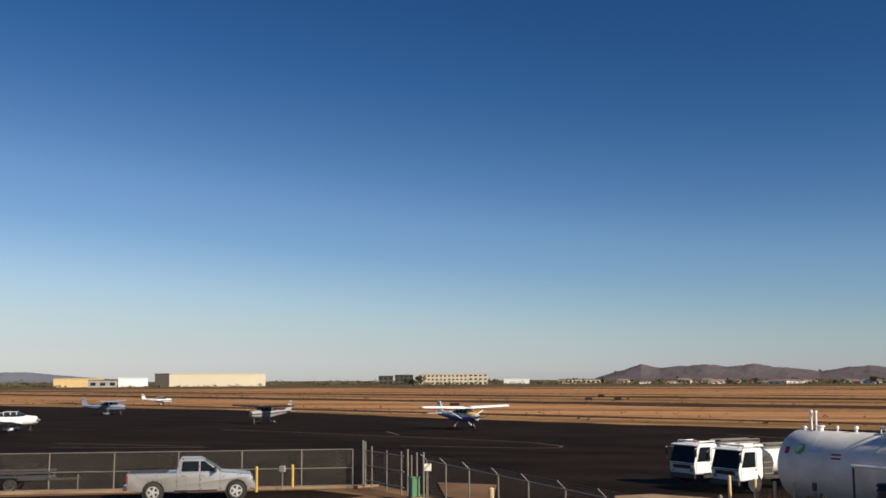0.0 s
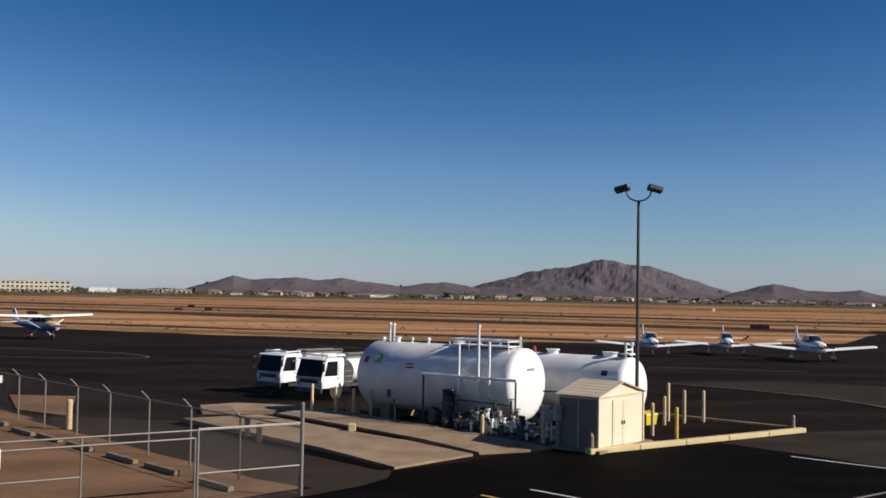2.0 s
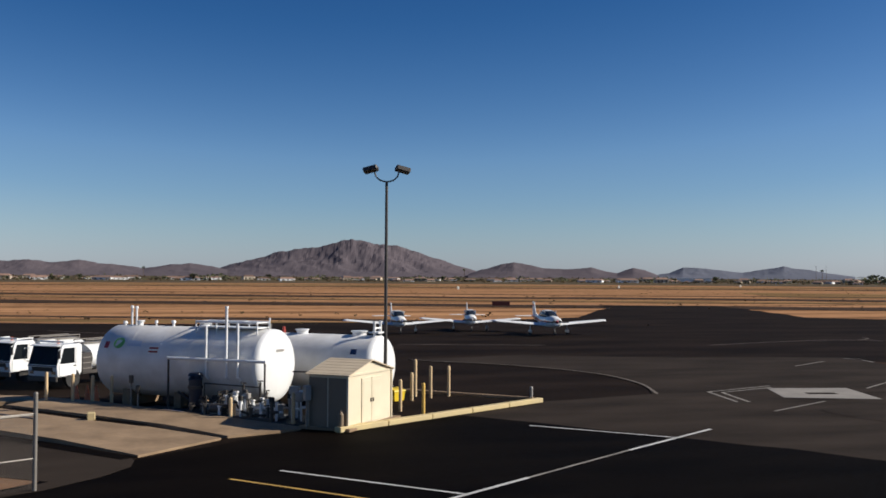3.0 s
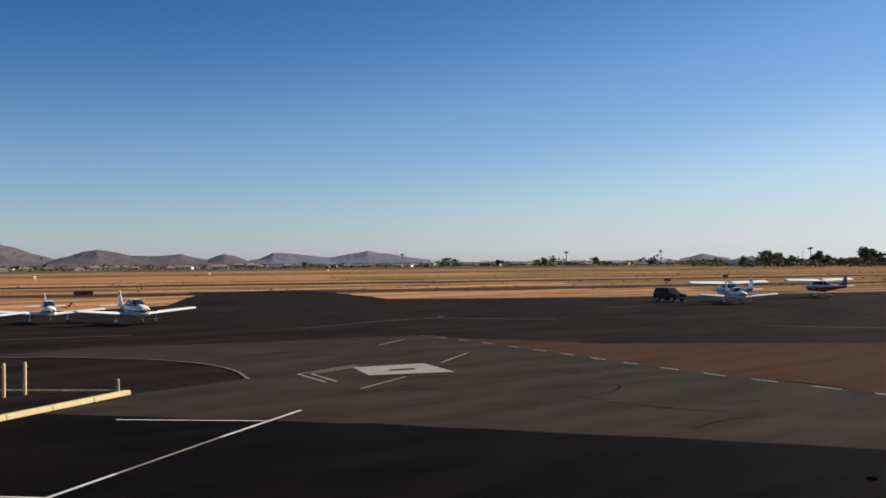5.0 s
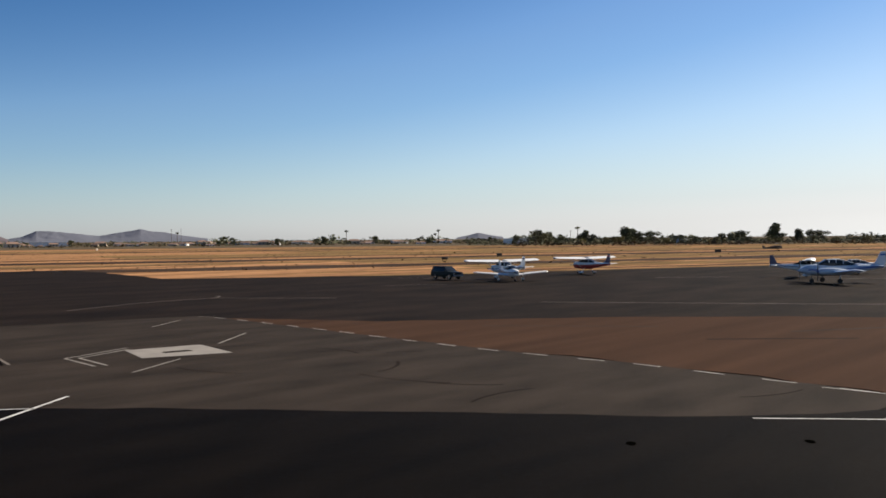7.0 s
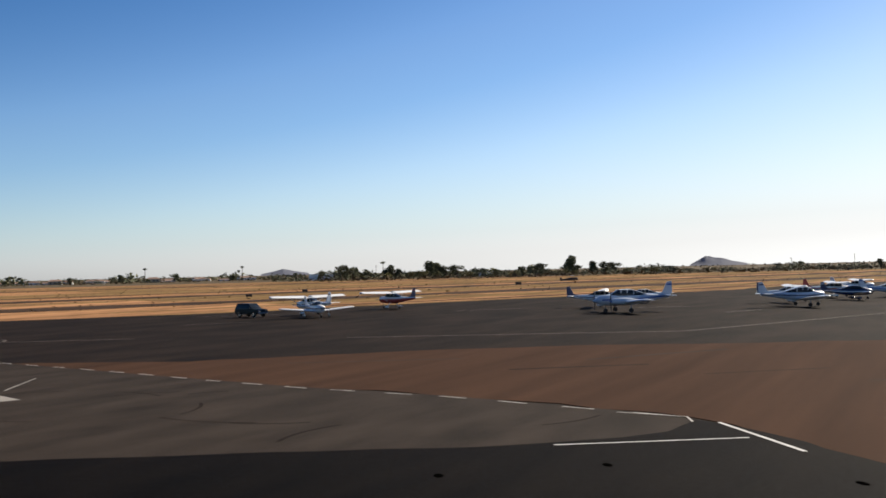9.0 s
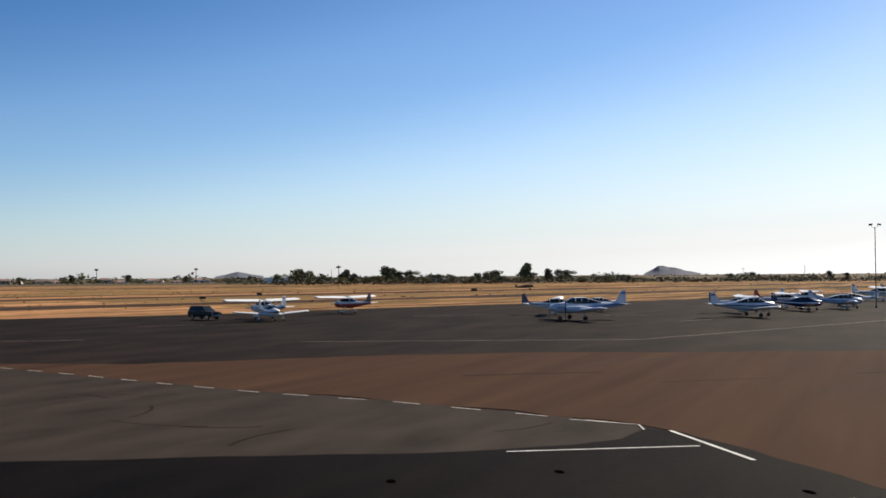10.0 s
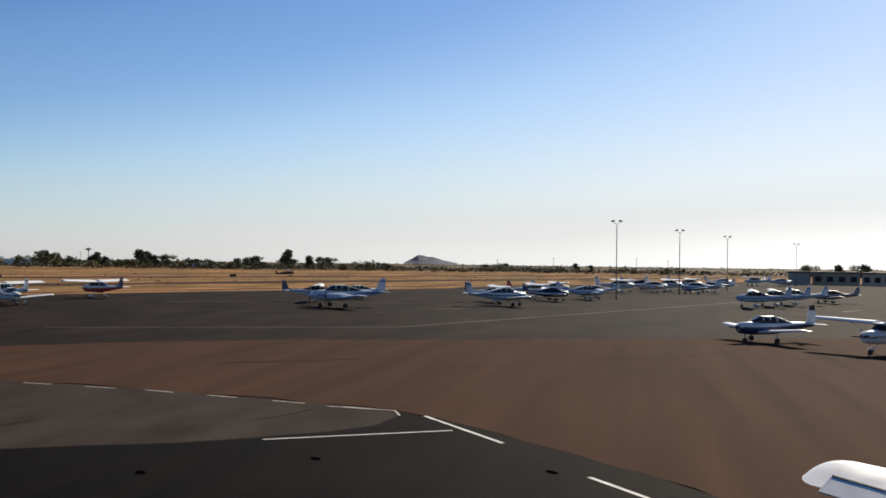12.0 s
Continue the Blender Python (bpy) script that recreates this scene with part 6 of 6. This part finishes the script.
mountain("mountain", [(-9.0, 0.05), (-8.2, 0.3), (-7.2, 0.62), (-6.53, 0.8), (-5.6, 0.6), (-4.4, 0.68), (-3.1, 0.78), (-2.2, 0.7), (-1.2, 0.72), (-0.6, 0.8), (0.4, 0.62), (1.7, 0.5), (2.6, 0.35), (4.0, 0.55), (5.0, 0.68), (6.2, 0.48), (7.0, 0.3)],
         4050, 500, "rock", "low rugged brown mountain ridge on the horizon", 0.6)
mountain("mountain", [(5.6, 0.1), (6.5, 0.36), (7.2, 0.62), (8.0, 0.85), (8.9, 1.05), (9.8, 1.32), (10.6, 1.5), (11.8, 1.62), (12.7, 1.78), (13.3, 2.0), (13.76, 2.04), (14.4, 1.98), (14.9, 1.86), (15.4, 1.9), (15.9, 1.8), (16.7, 1.6), (17.6, 1.3), (18.4, 1.03), (19.2, 0.78), (20.0, 0.52), (21.2, 0.15)],
         4300, 800, "rock", "broad rugged brown desert mountain with a central summit", 0.6)
mountain("mountain", [(20.2, 0.12), (21.0, 0.42), (22.0, 0.72), (22.71, 0.9), (23.4, 0.72), (24.4, 0.5), (25.4, 0.42), (26.3, 0.5), (27.0, 0.55), (27.8, 0.35), (28.4, 0.25), (29.28, 0.57), (29.9, 0.42), (30.6, 0.12)], 3900, 400, "rock", "small conical brown desert hills", 0.6)
mountain("far_mountain", [(30.0, 0.05), (31.2, 0.28), (31.9, 0.6), (32.8, 0.52), (33.8, 0.42), (35.0, 0.3), (36.2, 0.5), (37.1, 0.66), (38.2, 0.45), (39.6, 0.25), (40.6, 0.1)], 4600, 300, "hazed_rock", "hazy blue far mountains", 0.5)
mountain("far_mountain", [(-44, 0.3), (-42.0, 0.42), (-40.0, 0.5), (-38.4, 0.42), (-36.5, 0.22), (-34.5, 0.1)], 4650, 300, "hazed_rock", "hazy blue far mountains", 0.4)
mountain("far_mountain", [(54.2, 0.03), (54.9, 0.16), (55.4, 0.3), (55.9, 0.2), (56.8, 0.05)], 4600, 200, "hazed_rock", "hazy blue far hill", 0.5)
mountain("far_mountain", [(77.7, 0.02), (78.2, 0.28), (78.5, 0.5), (78.75, 0.47), (79.0, 0.38), (79.35, 0.36), (79.8, 0.22), (80.7, 0.02)], 4300, 200, "hazed_rock", "hazy blue conical hill", 0.5)

# trees: a few shapes, each with trunk, limbs and a crown of many small leaf clumps
rng = random.Random(5)


def leaf_clumps(bm, centre, rad, count, size):
    for _ in range(count):
        while True:
            p = Vector((rng.uniform(-1, 1), rng.uniform(-1, 1), rng.uniform(-0.8, 1)))
            if 0.35 < p.length < 1:
                break
        c = Vector(centre) + Vector((p.x * rad[0], p.y * rad[1], p.z * rad[2]))
        s = size * rng.uniform(0.6, 1.4)
        vs = [bm.verts.new(c + Vector((rng.uniform(-1, 1), rng.uniform(-1, 1), rng.uniform(-0.7, 0.7))) * s) for _ in range(4)]
        for f in ((0, 1, 2), (0, 2, 3), (0, 3, 1), (1, 3, 2)):
            bm.faces.new([vs[i] for i in f])


def tree(name, h, wide, lobes, mat, label, category="tree"):
    t = thing(name, pose(0, 0, -500), label, category, "far trees")
    bm = tube(B(), (0, 0, 0), (0.1, 0, h * 0.45), h * 0.03, h * 0.018, 7)
    for k in range(4):
        a = 2 * math.pi * k / 4 + 0.4
        tube(bm, (0.05, 0, h * 0.3), (wide * 0.3 * math.cos(a), wide * 0.3 * math.sin(a), h * 0.62), h * 0.013, h * 0.005, 5)
    part("trunk", bm, "bark", t)
    bm = B()
    for k in range(lobes):
        a = rng.uniform(0, 6.28)
        d = wide * 0.3 * rng.random() ** 0.5
        leaf_clumps(bm, (d * math.cos(a), d * math.sin(a), h * rng.uniform(0.34, 0.8)), (wide * 0.3, wide * 0.3, h * rng.uniform(0.16, 0.26)), 95, h * 0.062)
    part("crown", bm, mat, t)
    return t


kinds = [tree("tree", 9, 8, 7, "leaf", "dark green broad tree on the far field edge"), tree("tree", 12, 7, 8, "leaf", "tall dark green tree on the far field edge"), tree("tree", 6, 8, 6, "leaf_yellow", "yellowish dusty tree on the far field edge"),
         tree("bush", 4, 7, 5, "leaf", "low dark green bush on the far field edge", "bush")]
palm = thing("palm_tree", pose(0, 0, -500), "slim fan palm on the far field edge", "tree", "far trees")
part("trunk", tube(B(), (0, 0, 0), (0, 0, 13), 0.28, 0.2, 8), "bark", palm)
bm = B()
leaf_clumps(bm, (0, 0, 13.4), (1.5, 1.5, 1.2), 60, 0.6)
part("crown", bm, "leaf", palm)


def plant(k, az, d, s=1.0):
    x, y = polar(az, d)
    copy_thing(k, pose(x, y, -0.1, 0, 0, rng.uniform(0, 360)) @ Matrix.Diagonal((s * 1.3, s * 1.3, s * 1.08, 1)))


# bearing, kind, distance, size of the trees that stand out
for az, k, d, s in ((58.6, 0, 720, 1.15), (59.2, 0, 730, 1.0), (60.0, 1, 800, 0.6), (61.3, 1, 760, 0.85), (61.6, 0, 760, 0.8), (62.4, 2, 700, 0.9), (63.0, 2, 700, 1.0), (63.5, 1, 760, 1.05), (63.9, 1, 790, 0.95), (64.4, 0, 740, 0.95), (65.0, 0, 740, 1.0), (65.7, 2, 720, 0.8),
                    (66.4, 0, 790, 0.7), (68.6, 0, 800, 0.8), (69.2, 0, 800, 0.9), (69.7, 0, 780, 1.0), (71.3, 1, 800, 1.2), (71.7, 0, 800, 0.8), (72.5, 1, 820, 0.85), (73.2, 0, 780, 1.0), (73.7, 0, 800, 0.95), (52.8, 0, 900, 0.7), (49.6, 0, 900, 0.85), (50.3, 3, 900, 1), (46.9, 0, 930, 0.7), (45.7, 3, 930, 1.0), (44.4, 0, 930, 0.7),
                    (82.2, 0, 900, 0.6), (83.4, 0, 900, 0.7), (84.6, 3, 900, 0.9), (87.2, 1, 950, 0.6), (88.0, 0, 950, 0.6), (99.5, 0, 480, 0.75), (100.9, 1, 520, 0.6), (101.9, 0, 480, 0.8), (102.6, 3, 480, 0.9), (-18.6, 0, 1050, 1.0), (-19.4, 0, 1050, 0.8), (-8.6, 1, 1100, 0.6), (-2.0, 1, 1150, 0.5)):
    plant(kinds[k], az, d, s)
for az, d in ((60.9, 850), (53.2, 1000), (48.1, 1000), (39.0, 1100), (20.0, 1200), (2.6, 1150), (-7.9, 1150)):
    plant(palm, az, d, 0.9)
for i in range(110):
    az = rng.uniform(-42, 60)
    plant(kinds[rng.choice((0, 2, 3, 3))], az, rng.uniform(950, 1400), rng.uniform(0.35, 0.75))
for i in range(70):
    az = rng.uniform(57.5, 79)
    plant(kinds[rng.choice((0, 2, 2, 3, 3))], az, rng.uniform(690, 860), rng.uniform(0.4, 0.85))

# belt of dark trees and hedges along the field's far edge
bm = B()
for i in range(1500):
    az = rng.uniform(-44, 66)
    x, y = polar(az, rng.uniform(1010, 1350))
    s = rng.uniform(0.9, 2.7) * (1.5 if az > 40 else 1.1) * (0.8 + 0.5 * math.sin(az * 1.7) * math.sin(az * 0.61 + 1))
    leaf_clumps(bm, (x, y, s * 0.9), (s * 2.4, s * 2.4, s * 1.2), 12, s * 0.55)
for i in range(900):
    az = rng.uniform(55, 93)
    x, y = polar(az, rng.uniform(720, 930))
    s = rng.uniform(1.0, 3.0) * (1.2 if az < 76 else 0.9) * (0.75 + 0.5 * math.sin(az * 1.3) * math.sin(az * 0.53 + 2))
    leaf_clumps(bm, (x, y, s * 0.9), (s * 2.2, s * 2.2, s * 1.2), 12, s * 0.5)
tagged(part("far_woods", bm, "leaf"), "uneven dark green belt of far trees and hedges", "trees", kind="stuff")

# far scrub and desert shrubs, too many to count
bm = B()
for i in range(7500):
    az = rng.uniform(-46, 106)
    far = rng.choice((0, 0, 1, 2))
    d = rng.uniform(1500, 3400) if far == 2 else rng.uniform(900, 1500) if far == 1 or az < 57 else rng.uniform(660, 900)
    x, y = polar(az, d)
    s = rng.uniform(0.6, 1.7) * (1 if d < 1500 else d / 1300)
    leaf_clumps(bm, (x, y, s * 0.5), (s * 4.0, s * 4.0, s * 0.9), 4, s * 0.9)
tagged(part("far_scrub", bm, "scrub"), "low dusty scrub along the far field edge", "scrub", kind="stuff")
bm = B()
for i in range(3200):
    o = rng.choice((118, 122, 134, 145, 186, 190, 212, 215, 238, 256, 282, 300, 335, 352, 380, 430, 468, 495, 540, 600)) + rng.gauss(0, 2.5)
    e, nrm = Vector((0.899, -0.438)), Vector((0.438, 0.899))
    p = e * rng.uniform(-500, 500) + nrm * o
    if o < 150 and p.x > 62:
        continue
    s = rng.uniform(0.08, 0.27) if i % 4 else rng.uniform(0.12, 0.36)
    leaf_clumps(bm, (p.x, p.y, s * 0.4 - 0.1), (s * 1.6, s * 1.6, s * 0.7), 4, s)
tagged(part("desert_shrubs", bm, "scrub"), "sparse dry shrubs and tufts on the desert", "shrubs", kind="stuff")

# houses


def house(w, d, h, wall, label):
    t = thing("house", pose(0, 0, -500), label, "house", "far houses")
    part("wall", box(B(), (w, d, h), (0, 0, h / 2)), wall, t)
    bm = B()
    o = 0.6
    rise = d * 0.22
    v = [bm.verts.new(p) for p in ((-w / 2 - o, -d / 2 - o, h), (w / 2 + o, -d / 2 - o, h), (w / 2 + o, d / 2 + o, h), (-w / 2 - o, d / 2 + o, h), (-w / 2 + d * 0.3, 0, h + rise), (w / 2 - d * 0.3, 0, h + rise))]
    for f in ((0, 1, 5, 4), (1, 2, 5), (2, 3, 4, 5), (3, 0, 4), (3, 2, 1, 0)):
        bm.faces.new([v[i] for i in f])
    part("roof", bm, "roof_tile", t)
    for xx in (-w * 0.3, 0.0, w * 0.3):
        part("window", box(B(), (w * 0.12, 0.1, h * 0.35), (xx, -d / 2 - 0.03, h * 0.55)), "glass", t)
    return t


homes = [house(16, 11, 3.6, "stucco", "tan stucco house with a tiled hip roof"), house(20, 12, 6.0, "stucco", "two-storey tan stucco house with a tiled roof"), house(28, 12, 4.2, "white", "long white house with a tiled roof")]
for i in range(130):
    az = rng.uniform(-8, 47) if i < 112 else rng.uniform(43, 58)
    x, y = polar(az, rng.uniform(1000, 1260))
    copy_thing(homes[rng.choice((0, 1, 2, 2, 2))], pose(x, y, -0.1, 0, 0, -az + rng.uniform(-25, 25)) @ Matrix.Scale(rng.uniform(0.34, 0.68), 4))
for k in (*kinds, palm, *homes):
    for o in (*k.children_recursive, k):
        bpy.data.objects.remove(o)


def building(name, az0, az1, d, h, wall, label, storeys=0, bays=0, roof="dark_wall", deep=30):
    x, y = polar((az0 + az1) / 2, d)
    w = 2 * d * math.tan(radians((az1 - az0) / 2))
    t = thing(name, pose(x, y, -0.1, 0, 0, -(az0 + az1) / 2), label, "building", "far buildings")
    part("wall", box(B(), (w, deep, h), (0, deep / 2, h / 2)), wall, t)
    part("roof", box(B(), (w + 0.8, deep + 0.8, 0.5), (0, deep / 2, h + 0.2)), roof, t)
    for s in range(storeys):
        for b in range(bays):
            part("window", box(B(), (w / bays * 0.55, 0.2, h / storeys * 0.42), (-w / 2 + w * (b + 0.5) / bays, -0.06, h * (s + 0.5) / storeys)), "glass", t)
    return t


building("hangar", -32.1, -27.04, 1000, 12.0, "hangar_cream", "long cream metal hangar beyond the field", roof="hangar_cream")
building("hangar", -32.85, -32.12, 1000, 12.0, "dark_wall", "dark end bay of the long hangar", 0, 0)
building("hangar", -34.7, -33.2, 1000, 8.2, "white", "white metal hangar beyond the field", 0, 0, roof="white")
building("hangar", -37.9, -35.4, 980, 7.8, "hangar_yellow", "tan metal hangar beyond the field", 0, 0, roof="hangar_yellow")
building("hangar", -36.2, -34.75, 940, 6.3, "grey_paint", "grey open-fronted hangar beyond the field", 1, 3)
building("office_building", -18.7, -16.0, 1100, 11.2, "hangar_cream", "three-storey cream office building", 3, 12, roof="hangar_cream")
building("office_building", -15.95, -14.89, 1100, 11.6, "hangar_cream", "cream end wing of the office building", 3, 4, roof="hangar_cream")
building("office_building", -20.0, -19.0, 1110, 10.5, "dark_wall", "dark glass office block beside the cream building", 3, 4)
building("office_building", -20.9, -20.1, 1110, 9.5, "dark_wall", "low dark office block", 2, 3)
building("warehouse", -14.0, -12.6, 1200, 6.0, "white", "low white warehouse beyond the field", 0, 0, roof="white")
building("warehouse", -11.0, -8.5, 1200, 5.0, "stucco", "low tan arcade building", 1, 10)
building("warehouse", 56.8, 58.2, 820, 4.5, "white", "low white building among the trees", 0, 0, roof="white")
building("warehouse", 66.2, 67.0, 820, 3.6, "white", "low white building among the trees", 0, 0, roof="white")
building("warehouse", 31.6, 33.4, 1150, 4.5, "white", "long low white building", 0, 0, roof="white")
building("hangar", 98.4, 99.5, 360, 4.1, "grey_paint", "grey hangar at the end of the apron", 0, 0, deep=18)
building("hangar", 99.6, 101.9, 365, 4.1, "stucco", "row of tan hangars at the end of the apron", 1, 4, deep=16)
building("hangar", 102.0, 104.5, 365, 4.0, "stucco", "tan open-bayed hangar at the end of the apron", 1, 5, deep=16)
for az, d, h in ((38.7, 1300, 20), (39.2, 1300, 20), (60.5, 1000, 12), (86.0, 900, 12), (90.5, 900, 12), (92.2, 900, 11), (82.9, 900, 10)):
    x, y = polar(az, d)
    u = thing("utility_pole", pose(x, y, -0.1, 0, 0, -az), "slim distant utility pole", "utility pole", "utility poles")
    part("pole", tube(B(), (0, 0, 0), (0, 0, h), 0.22, 0.14, 8), "bark", u)
    part("cross_arm", box(B(), (2.6, 0.16, 0.16), (0, 0, h - 0.7)), "bark", u)
